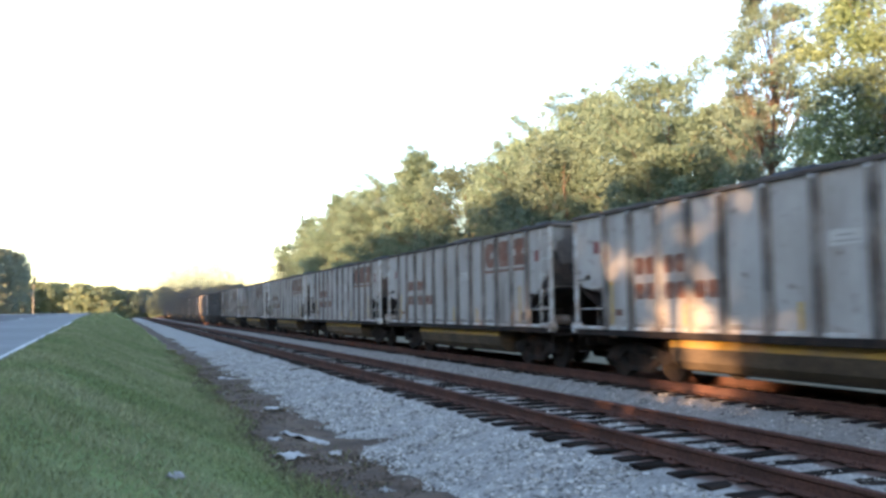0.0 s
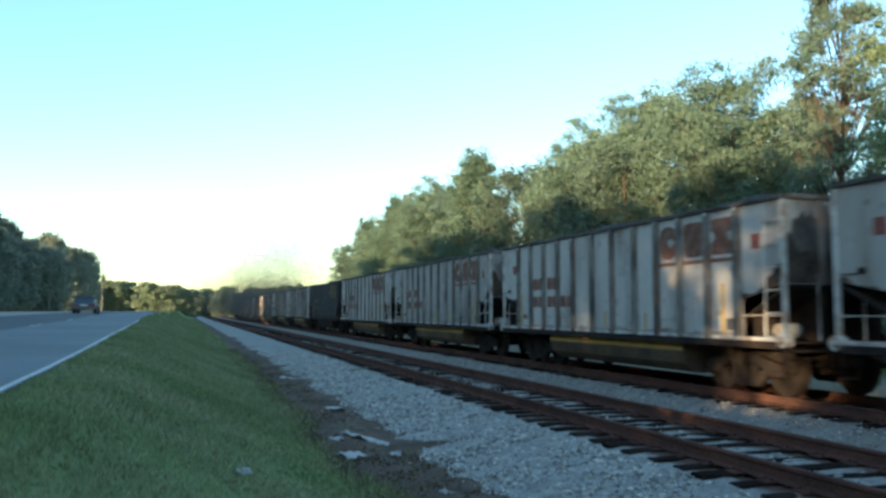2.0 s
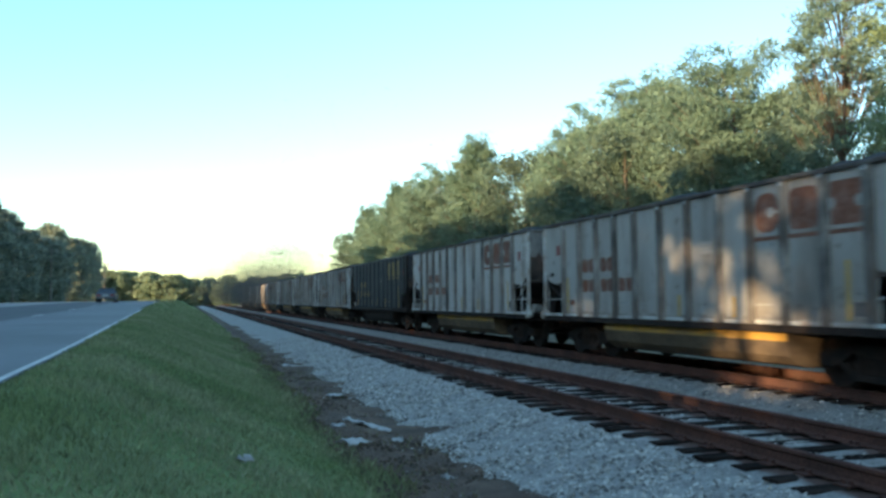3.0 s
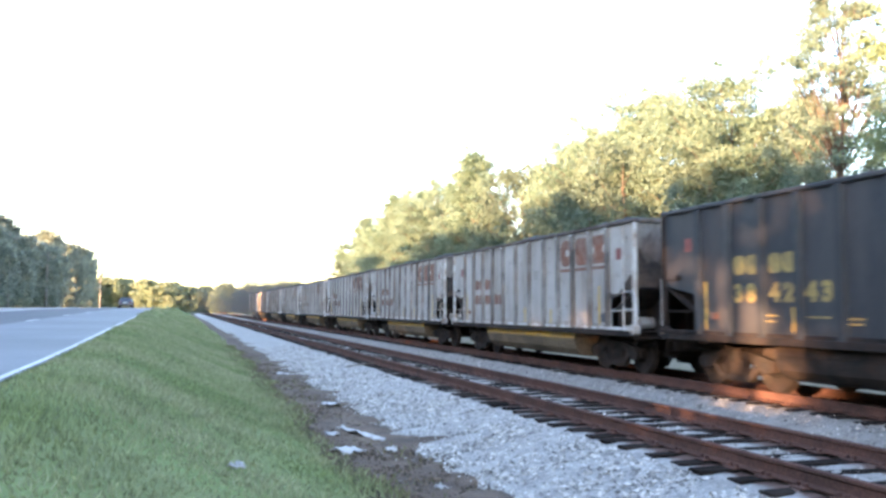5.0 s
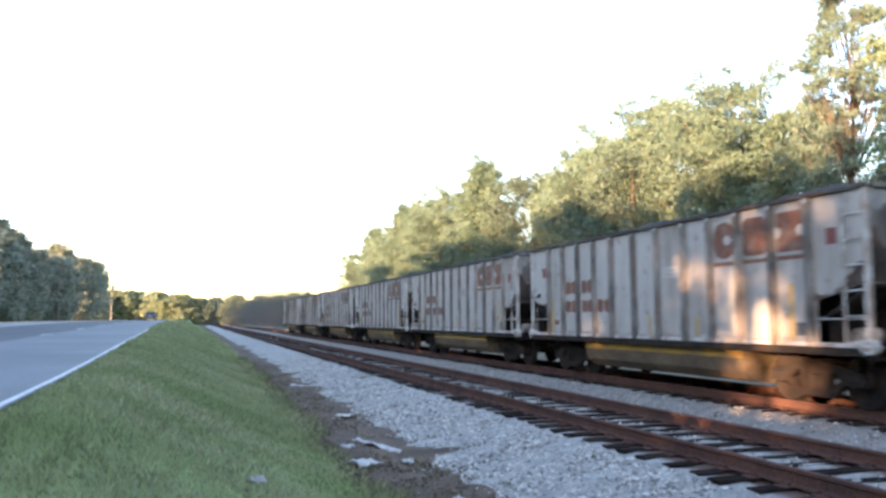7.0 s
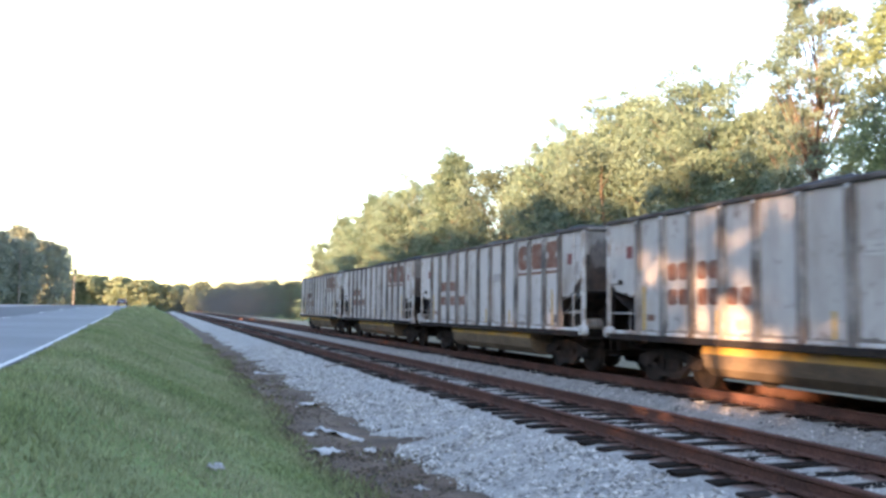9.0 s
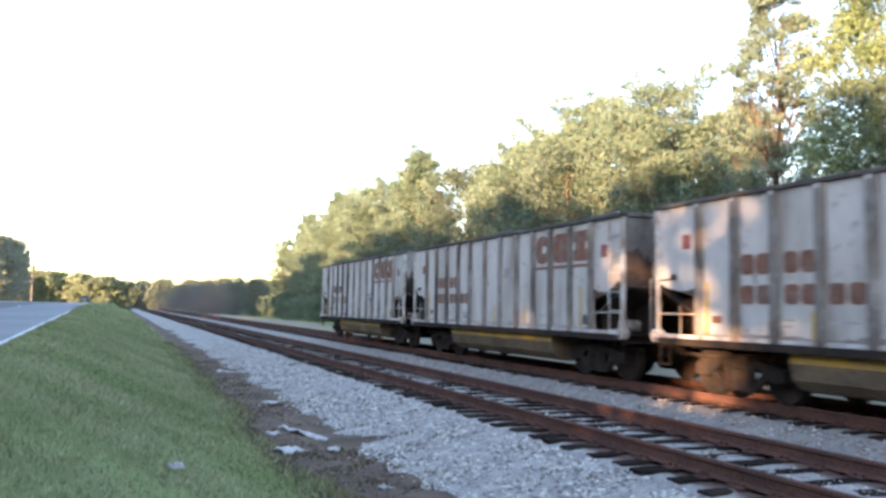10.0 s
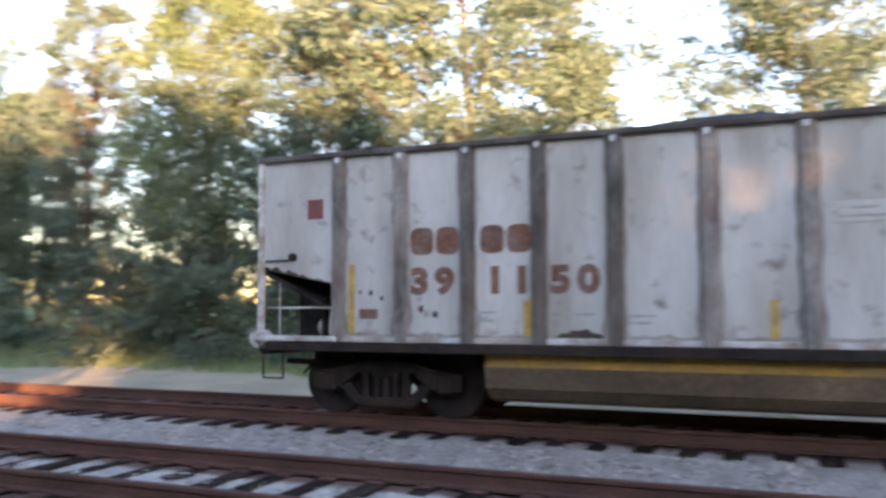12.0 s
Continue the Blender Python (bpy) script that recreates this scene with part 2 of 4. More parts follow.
    clod=material("clod", ((0.075, 0.05, 0.035), (0.13, 0.09, 0.06)), 3, 30, rough=0.95, bump=0.3, island=0.5),
    roof=material("roof", ((0.13, 0.14, 0.18), (0.17, 0.18, 0.22)), 1, 15, rough=0.85, bump=0.3),
)


def ballast_material(name, half, rust, base):
    """Crushed stone with bands of rust and painted-in rail shadow along both rails (rails at +-half from the track's
    middle).
    """
    m = material(name, base, 3.0, 22, rough=0.97, spec=0.1, bump=1.0, depth=0.06)
    n, l = m.node_tree.nodes, m.node_tree.links
    b = n["Principled BSDF"]
    src = b.inputs["Base Color"].links[0].from_socket
    coord = n.new("ShaderNodeTexCoord")
    sep = n.new("ShaderNodeSeparateXYZ")
    l.new(coord.outputs["Object"], sep.inputs[0])

    def op(kind, a, bb):
        o = n.new("ShaderNodeMath")
        o.operation = kind
        for s, v in zip(o.inputs, (a, bb)):
            if hasattr(v, "links"):
                l.new(v, s)
            else:
                s.default_value = v
        return o.outputs[0]

    wob = n.new("ShaderNodeTexNoise")
    wob.inputs["Scale"].default_value = 5.0
    l.new(coord.outputs["Object"], wob.inputs["Vector"])
    d = op("ABSOLUTE", op("SUBTRACT", op("ABSOLUTE", sep.outputs[0], 0), half), 0)
    d = op("ADD", d, op("MULTIPLY", op("SUBTRACT", wob.outputs["Fac"], 0.5), 0.25))
    mr = n.new("ShaderNodeMapRange")
    mr.inputs["From Min"].default_value, mr.inputs["From Max"].default_value = rust
    mr.inputs["To Min"].default_value, mr.inputs["To Max"].default_value = 0.93, 0.0
    l.new(d, mr.inputs["Value"])
    mx = n.new("ShaderNodeMix")
    mx.data_type = "RGBA"
    l.new(mr.outputs[0], mx.inputs[0])
    l.new(src, mx.inputs[6])
    # rust brown, kept dark to include the shadow beside the rail
    mx.inputs[7].default_value = (0.125, 0.066, 0.049, 1)
    l.new(mx.outputs[2], b.inputs["Base Color"])
    return m


M["ballast_near"] = ballast_material("ballast_near", 0.7875, (0.23, 0.38), ((0.28, 0.257, 0.232), (0.40, 0.368, 0.33)))
M["ballast_far"] = ballast_material("ballast_far", 0.7875, (0.16, 0.32), ((0.23, 0.203, 0.18), (0.31, 0.275, 0.245)))


# ---------------------------------------------------------------- mesh helpers
def mesh_of(bm, name, mat, smooth=False):
    bmesh.ops.recalc_face_normals(bm, faces=bm.faces[:])
    me = bpy.data.meshes.new(name)
    bm.to_mesh(me)
    bm.free()
    me.materials.append(mat)
    if smooth:
        me.polygons.foreach_set("use_smooth", [True] * len(me.polygons))
    return me


def part(name, bm, mat, parent=None, label="", smooth=False):
    ob = new(name, mesh_of(bm, name, mat, smooth))
    ob.parent = parent
    if label:
        tagged(ob, label)
    return ob


def again(ob, parent, m):
    """Another piece on the same mesh."""
    o = new(ob.name.split(".")[0], ob.data)
    o.parent, o.matrix_local = parent, m
    return o


def box(bm, x0, x1, y0, y1, z0, z1, bevel=0.0):
    v = [bm.verts.new(p) for p in ((x0, y0, z0), (x1, y0, z0), (x1, y1, z0), (x0, y1, z0), (x0, y0, z1), (x1, y0, z1), (x1, y1, z1), (x0, y1, z1))]
    f = [bm.faces.new([v[i] for i in q]) for q in ((0, 3, 2, 1), (4, 5, 6, 7), (0, 1, 5, 4), (1, 2, 6, 5), (2, 3, 7, 6), (3, 0, 4, 7))]
    if bevel:
        bmesh.ops.bevel(bm, geom=list({e for q in f for e in q.edges}), offset=bevel, segments=1, affect="EDGES")
    return bm


def prism(bm, outline, a, b, axis="x"):
    """An outline of (u, v) pairs pushed from a to b along the axis: x takes (y, z), y takes (x, z), z takes (x, y)."""
    place = {"x": lambda u, v, w: (w, u, v), "y": lambda u, v, w: (u, w, v), "z": lambda u, v, w: (u, v, w)}[axis]
    lo = [bm.verts.new(place(u, v, a)) for u, v in outline]
    hi = [bm.verts.new(place(u, v, b)) for u, v in outline]
    bm.faces.new(lo[::-1])
    bm.faces.new(hi)
    k = len(lo)
    for i in range(k):
        bm.faces.new((lo[i], lo[(i + 1) % k], hi[(i + 1) % k], hi[i]))
    return bm


def tube(bm, a, b, r0, r1=None, sides=8):
    a, b = Vector(a), Vector(b)
    r1 = r0 if r1 is None else r1
    q = (b - a).to_track_quat("Z", "Y")
    rings = []
    for p, r in ((a, r0), (b, r1)):
        rings.append([bm.verts.new(p + q @ Vector((r * math.cos(2 * math.pi * i / sides), r * math.sin(2 * math.pi * i / sides), 0))) for i in range(sides)])
    for i in range(sides):
        bm.faces.new((rings[0][i], rings[0][(i + 1) % sides], rings[1][(i + 1) % sides], rings[1][i]))
    bm.faces.new(rings[0][::-1])
    bm.faces.new(rings[1])
    return bm


def disc_ring(cx, cy, r, n=12, squash=1.0):
    return [(cx + r * math.cos(2 * math.pi * i / n), cy + squash * r * math.sin(2 * math.pi * i / n)) for i in range(n)]


def rounded(u0, u1, v0, v1, r):
    """A rectangle's outline with cut corners."""
    return [(u0 + r, v0), (u1 - r, v0), (u1 - 0.3 * r, v0 + 0.3 * r), (u1, v0 + r), (u1, v1 - r), (u1 - 0.3 * r, v1 - 0.3 * r), (u1 - r, v1), (u0 + r, v1),
            (u0 + 0.3 * r, v1 - 0.3 * r), (u0, v1 - r), (u0, v0 + r), (u0 + 0.3 * r, v0 + 0.3 * r)]


def raw(name, verts, faces, mat, smooth=False):
    me = bpy.data.meshes.new(name)
    me.from_pydata(verts, [], faces)
    me.materials.append(mat)
    if smooth:
        me.polygons.foreach_set("use_smooth", [True] * len(me.polygons))
    return me


def lerp_table(table, x):
    return float(np.interp(x, [a for a, _ in table], [b for _, b in table]))


# ---------------------------------------------------------------- ground, road, tracks
NEAR, FAR, HALF = 6.57, 11.235, 0.7875      # middles of the two tracks, half the distance of the rail heads
ROAD = [(-300, 0.75), (-20, 0.77), (5, 0.79), (13, 0.79), (17, 0.82), (25, 0.89), (38, 0.98), (50, 1.08), (65, 1.24), (85, 1.38), (120, 1.46), (220, 1.46), (300, 1.3), (600, 1.0)]
BEND = [(-300, 0.0), (0, 0.0), (60, -0.95), (120, -1.2), (200, -0.8), (400, 0.0)]


def road_z(y):
    return lerp_table(ROAD, y)


def road_dx(y):
    """How far the road has drawn away from the railway."""
    return lerp_table(BEND, y)


def ground_z(x, y):
    zr, dx = road_z(y), road_dx(y)
    table = [(-400, zr + 3.0), (-60, zr + 0.5), (-19.5 + dx, zr - 0.03), (-1.50 + dx, zr - 0.02), (-1.38 + dx, zr + 0.015), (-0.75 + dx, zr - 0.06), (-0.25 + 0.5 * dx, 0.45 * zr + 0.10), (0.8, -0.06), (1.5, -0.33), (2.1, -0.44),
             (3.0, -0.50), (14.0, -0.52), (15.2, -0.36), (19, -0.2), (24, 0.2), (60, 1.0), (400, 3.0)]
    return lerp_table(table, x)


def sheet(name, xs, ys, zf, mat, label, kind="structure", origin=(0, 0), rough=0.0, category=""):
    rng = np.random.default_rng(len(name))
    verts = []
    for y in ys:
        for x in xs:
            x2 = x + road_dx(y) * min(1.0, max(0.0, (0.8 - x) / 2.1)) * (1.0 if x > -60 else 0.0)
            verts.append((x2 - origin[0], y - origin[1], zf(x2, y) + rough * float(rng.normal())))
    w = len(xs)
    faces = [(j * w + i, j * w + i + 1, (j + 1) * w + i + 1, (j + 1) * w + i) for j in range(len(ys) - 1) for i in range(w - 1)]
    ob = new(name, raw(name, verts, faces, mat, True))
    ob.location = (origin[0], origin[1], 0)
    return tagged(ob, label, category, "", kind)


YS = [-300, -150, -80, -40, -20, -10] + [float(v) for v in np.arange(-5, 40, 0.5)] + [float(v) for v in np.arange(40, 130, 5)] + [140, 160, 180, 200, 220, 260, 300, 400, 700, 1500]
XS = [-1500, -400, -150, -60, -30, -19.5, -10, -4, -1.50, -1.38, -1.2] + [float(v) for v in np.arange(-1.1, 3.5, 0.2)] + [4.5, 6, 8, 10, 12, 14, 14.6, 15.2, 16, 17.5, 19, 21, 24, 30, 60, 150, 400, 1500]
sheet("ground", XS, YS, ground_z, M["grass"], "grassy ground sloping from the road down to the railway", category="ground")
dirt_edge = lambda y: 1.80 + 0.012 * max(0.0, min(y, 60.0) - 6.0) + 0.10 * math.sin(y * 0.9) + 0.07 * math.sin(y * 2.3 + 1)
YD = [float(v) for v in np.arange(-15, 60, 0.4)] + [70, 90, 120, 160, 220, 300]
U = [0, 0.15, 0.3, 0.4, 0.5, 0.57, 0.64, 0.71, 0.78, 0.86, 1.0]


def strip(name, left, right, ys, lift, mat, label, rough=0.0):
    rng = np.random.default_rng(len(name) + 3)
    verts, faces = [], []
    for y in ys:
        a, b = left(y), right(y)
        for k, u in enumerate(U):
            x = a + (b - a) * u
            edge = 0 if 0 < k < len(U) - 1 else -0.03
            heap = 0.05 * max(0.0, math.sin(1.9 * y + 2 * x) * math.sin(0.83 * y + 1.3) + 0.5 * math.sin(5.1 * y + 3 * x) + 0.1) if 2.75 < x < 4.55 else 0.0
            verts.append((x, y, ground_z(x, y) + lift + heap + edge + rough * float(rng.normal())))
    w = len(U)
    for j in range(len(ys) - 1):
        for i in range(w - 1):
            faces.append((j * w + i, j * w + i + 1, (j + 1) * w + i + 1, (j + 1) * w + i))
    return tagged(new(name, raw(name, verts, faces, mat, True)), label, "ground", "", "structure")


strip("dirt_strip", dirt_edge, lambda y: 4.6, YD, 0.025, M["dirt"], "bare brown soil between the grass and the ballast", 0.012)
strip("sand_strip", lambda y: 13.6, lambda y: 18.3 + 0.5 * math.sin(y * 0.5) + 0.3 * math.sin(1.7 * y), YD, 0.02, M["sand"], "pale sandy service path beside the far track", 0.01)

YR = [-300, -100, -40, -20, -10, -5, 0, 5, 8, 12, 16, 20, 25, 30, 35, 40, 50, 60, 70, 100, 150, 220, 260, 300, 400]
sheet("road", [-5.15, -4, -2.5, -1.49], YR, lambda x, y: road_z(y) + 0.02, M["asphalt"], "grey asphalt road lane, pale with wear", category="road")
sheet("road_dark_lane", [-10.3, -9.5, -7, -5.15], YR, lambda x, y: road_z(y) + 0.02, M["asphalt_dark"], "darker asphalt of the road's inner lane", category="road")
# far lanes in a paler grey than the near ones
sheet("road_far_lanes", [-18.6, -14, -10.3], YR, lambda x, y: road_z(y) + 0.02, M["concrete"], "pale lanes on the other side of the road", category="road")
sheet("edge_line", [-1.60, -1.525], YR, lambda x, y: road_z(y) + 0.026, M["line_paint"], "white painted line along the road's edge", category="road marking")
for k in range(26):
    y0 = 10.4 + 12.2 * k
    sheet("lane_dash", [-5.21, -5.09], [y0, y0 + 1.5, y0 + 3.0], lambda x, y: road_z(y) + 0.026, M["line_paint"], "white dashed lane line on asphalt", category="road marking")


def ballast_bed(name, mid, left, right, mat, label):
    """The bed in cross-section: a crown with two shoulders; left and right are (top, toe) distances from the middle."""
    xs = [-left[1], -(left[0] * 0.35 + left[1] * 0.65), -(left[0] * 0.7 + left[1] * 0.3), -left[0], -1.1, -0.95, -0.6, -0.3, 0, 0.3, 0.6, 0.95, 1.1, right[0], right[0] * 0.5 + right[1] * 0.5, right[1]]
    prof = [(-left[1], -0.56), (-left[0], -0.226), (-1.0, -0.212), (-0.55, -0.207), (0.55, -0.207), (1.0, -0.212), (right[0], -0.226), (right[1], -0.56)]
    rng = np.random.default_rng(5)
    ys = [float(v) for v in np.arange(-25, 45, 0.25)] + [float(v) for v in np.arange(45, 320, 3.0)]
    verts = [(x, y, lerp_table(prof, x) + 0.012 * float(rng.normal())) for y in ys for x in xs]
    w = len(xs)
    faces = [(j * w + i, j * w + i + 1, (j + 1) * w + i + 1, (j + 1) * w + i) for j in range(len(ys) - 1) for i in range(w - 1)]
    ob = new(name, raw(name, verts, faces, mat, True))
    ob.location = (mid, 0, 0)
    return tagged(ob, label, "ballast", "", "structure")


ballast_bed("ballast_bed", NEAR, (1.45, 3.95), (1.5, 2.34), M["ballast_near"], "pale grey crushed stone bed of the empty track")
ballast_bed("ballast_bed", FAR, (1.5, 2.325), (1.6, 3.0), M["ballast_far"], "rust-stained crushed stone bed of the train's track")


def stones(name, count, xr, yr, zf, size, seed, mat, label):
    """Loose crushed stones, each a squashed irregular octahedron."""
    rng = np.random.default_rng(seed)
    x = rng.uniform(*xr, count)
    y = yr[0] + (yr[1] - yr[0]) * rng.uniform(0, 1, count) ** 1.7
    z = np.array([zf(a, b) for a, b in zip(x, y)])
    base = np.array([(1, 0, 0), (0, 1, 0), (-1, 0, 0), (0, -1, 0), (0, 0, 1), (0, 0, -1)], float)
    s = size * rng.uniform(0.6, 1.5, (count, 1, 1))
    v = base[None] * rng.uniform(0.5, 1.1, (count, 6, 3)) * s
    v += rng.normal(0, 0.18, v.shape) * s
    ang = rng.uniform(0, 6.28, count)
    c, sn = np.cos(ang)[:, None], np.sin(ang)[:, None]
    vx, vy = v[:, :, 0] * c - v[:, :, 1] * sn, v[:, :, 0] * sn + v[:, :, 1] * c
    v = np.stack([vx + x[:, None], vy + y[:, None], v[:, :, 2] * 0.75 + z[:, None] + 0.006], 2)
    tri = np.array([(0, 1, 4), (1, 2, 4), (2, 3, 4), (3, 0, 4), (1, 0, 5), (2, 1, 5), (3, 2, 5), (0, 3, 5)])
    f = (tri[None] + 6 * np.arange(count)[:, None, None]).reshape(-1, 3)
    return tagged(new(name, raw(name, v.reshape(-1, 3).tolist(), f.tolist(), mat)), label, "ballast", "", "stuff")


near_z = lambda x, y: lerp_table([(NEAR - 3.95, -0.56), (NEAR - 1.45, -0.235), (NEAR + 1.5, -0.235), (NEAR + 2.34, -0.56)], x)
far_z = lambda x, y: lerp_table([(FAR - 2.325, -0.56), (FAR - 1.5, -0.235), (FAR + 1.6, -0.235), (FAR + 3.0, -0.56)], x)
stones("ballast_stones", 17000, (NEAR - 3.45, NEAR - 1.35), (1.5, 40), near_z, 0.034, 1, M["stone"], "loose pale crushed stones on the bed's shoulder")
stones("ballast_stones", 3500, (NEAR + 1.2, NEAR + 2.34), (0, 32), near_z, 0.034, 2, M["stone_dull"], "loose pale crushed stones between the tracks")
stones("ballast_stones", 4800, (FAR - 2.32, FAR - 0.95), (0, 34), far_z, 0.034, 3, M["stone_dull"], "loose pale crushed stones between the tracks")
stones("ballast_stones", 2500, (NEAR - 0.45, NEAR + 0.45), (0, 30), lambda x, y: -0.210, 0.024, 4, M["stone"], "loose pale crushed stones between the rails")
stones("soil_clods", 9000, (1.75, 3.9), (3, 40), lambda x, y: ground_z(x, y) + 0.025, 0.027, 6, M["clod"], "dark crumbs of soil and rotten leaves")
stones("gravel_scatter", 1600, (2.3, 3.7), (4, 30), ground_z, 0.028, 5, M["stone"], "scattered stones on bare soil")


def rail_mesh():
    prof = [(-0.07, -0.18), (0.07, -0.18), (0.07, -0.165), (0.012, -0.145), (0.009, -0.05), (0.036, -0.038), (0.036, -0.006), (0.028, 0.0),
            (-0.028, 0.0), (-0.036, -0.006), (-0.036, -0.038), (-0.009, -0.05), (-0.012, -0.145), (-0.07, -0.165)]
    return prism(bmesh.new(), prof, -60, 320, "y")


def tie_mesh(seed):
    rnd = random.Random(seed)
    bm = box(bmesh.new(), -1.3, 1.3, -0.115, 0.115, -0.36, -0.185, 0.012)
    for v in bm.verts:
        v.co += Vector((rnd.uniform(-0.02, 0.02), rnd.uniform(-0.012, 0.012), rnd.uniform(-0.006, 0.004)))
    return bm


def plate_mesh():
    bm = box(bmesh.new(), -0.17, 0.17, -0.09, 0.09, -0.188, -0.172, 0.004)
    for sx in (-0.09, 0.09):
        for sy in (-0.05, 0.05):
            box(bm, sx - 0.014, sx + 0.014, sy - 0.014, sy + 0.014, -0.175, -0.135)
    return bm


PITCH_TIE = 0.517


def track(name, mid, label, seed):
    t = tagged(new(name), label, "railway track")
    t.location = (mid, 0, 0)
    for sx in (-HALF, HALF):
        r = part("rail", rail_mesh(), M["rail"], t, "rusty brown steel rail")
        r.location.x = sx
    rnd = random.Random(seed)
    kinds = [mesh_of(tie_mesh(seed + k), "tie", M["tie"]) for k in range(4)]
    plate = mesh_of(plate_mesh(), "tie_plate", M["rail"])
    for k in range(280):
        y = -8 + k * PITCH_TIE
        o = new("tie", kinds[k % 4])
        o.parent = t
        o.matrix_local = pose(rnd.uniform(-0.05, 0.05), y + rnd.uniform(-0.03, 0.03), rnd.uniform(-0.012, 0.006), 0, 0, rnd.uniform(-1.2, 1.2) + 180 * rnd.randint(0, 1))
        if 0 < y < 40:
            for sx in (-HALF, HALF):
                p = new("tie_plate", plate)
                p.parent = t
                p.location = (sx, y, 0)
    bm = bmesh.new()
    for k in range(330):
        y = -8 + (280 + k) * PITCH_TIE
        box(bm, -1.3, 1.3, y - 0.115, y + 0.115, -0.36, -0.19)
    tagged(part("ties_far_off", bm, M["tie"], t), kind="stuff")
    return t


# ---------------------------------------------------------------- grass and plants
def grass_blades(name, count, xf, yr, seed, h, label, mat):
    rng = np.random.default_rng(seed)
    y = yr[0] + (yr[1] - yr[0]) * rng.uniform(0, 1, count) ** 1.6
    u = rng.uniform(0, 1, count)
    x = np.array([xf(b, a) for a, b in zip(u, y)])
    keep = (x ** 2 + y ** 2) > 2.2
    x, y = x[keep], y[keep]
    n = len(x)
    z = np.array([ground_z(a, b) for a, b in zip(x, y)]) - 0.01
    hh = h * rng.uniform(0.45, 1.4, n) * (0.85 + 0.3 * np.sin(x * 2.1 + y * 0.7) * np.sin(y * 1.3))
    ww = 0.006 + 0.0009 * y
    ang = rng.uniform(0, 6.28, n)
    lean = rng.normal(0, 0.45, (n, 2)) * hh[:, None]
    a = np.stack([x - np.cos(ang) * ww, y - np.sin(ang) * ww, z], 1)
    b = np.stack([x + np.cos(ang) * ww, y + np.sin(ang) * ww, z], 1)
    c = np.stack([x + lean[:, 0], y + lean[:, 1], z + hh], 1)
    v = np.stack([a, b, c], 1).reshape(-1, 3)
    f = np.arange(3 * n).reshape(-1, 3)
    return tagged(new(name, raw(name, v.tolist(), f.tolist(), mat)), label, "grass", "", "stuff")


grass_blades("verge_grass", 90000, lambda y, u: -1.48 + road_dx(y) + (dirt_edge(y) + 1.51 - road_dx(y)) * u, (0.6, 45), 11, 0.07, "short uneven green grass on the verge", M["blade"])
grass_blades("verge_grass", 9000, lambda y, u: -1.48 + road_dx(y) + (dirt_edge(y) + 1.51 - road_dx(y)) * u, (45, 200), 12, 0.16, "short uneven green grass on the verge", M["blade"])
grass_blades("weed_fringe", 5000, lambda y, u: dirt_edge(y) - 0.25 + 0.45 * u * u, (2, 40), 13, 0.11, "ragged weeds at the edge of bare soil", M["blade"])
grass_blades("dry_weeds", 5200, lambda y, u: dirt_edge(y) + 0.1 + (3.3 - dirt_edge(y)) * u * u, (3, 40), 15, 0.07, "thin dry weeds on bare soil", M["dry_blade"])
grass_blades("dry_weeds", 5000, lambda y, u: dirt_edge(y) - 0.18 + 0.5 * u, (2, 45), 16, 0.09, "brown weeds where the grass gives way to soil", M["dry_blade"])
grass_blades("path_grass", 12000, lambda y, u: 17.6 + 4.5 * u, (-2, 70), 14, 0.35, "long grass below the wood's edge", M["blade"])


def leaf_cloud(centres, radii, per, size, rng, flat=0.75, sig=0.45):
    """Small leaf blades scattered softly round clumps."""
    idx = np.repeat(np.arange(len(centres)), per)
    n = len(idx)
    p = centres[idx] + np.clip(rng.normal(0, sig, (n, 3)), -1.1, 1.1) * radii[idx][:, None] * np.array([1, 1, flat])
    a = rng.normal(0, 1, (n, 3))
    a /= np.linalg.norm(a, axis=1)[:, None]
    b = np.cross(a, rng.normal(0, 1, (n, 3)))
    b /= np.linalg.norm(b, axis=1)[:, None]
    s = size * rng.uniform(0.6, 1.5, (n, 1))
    v = np.stack([p - a * s, p + b * s * 0.55, p + a * s], 1).reshape(-1, 3)
    return v, np.arange(3 * n).reshape(-1, 3)


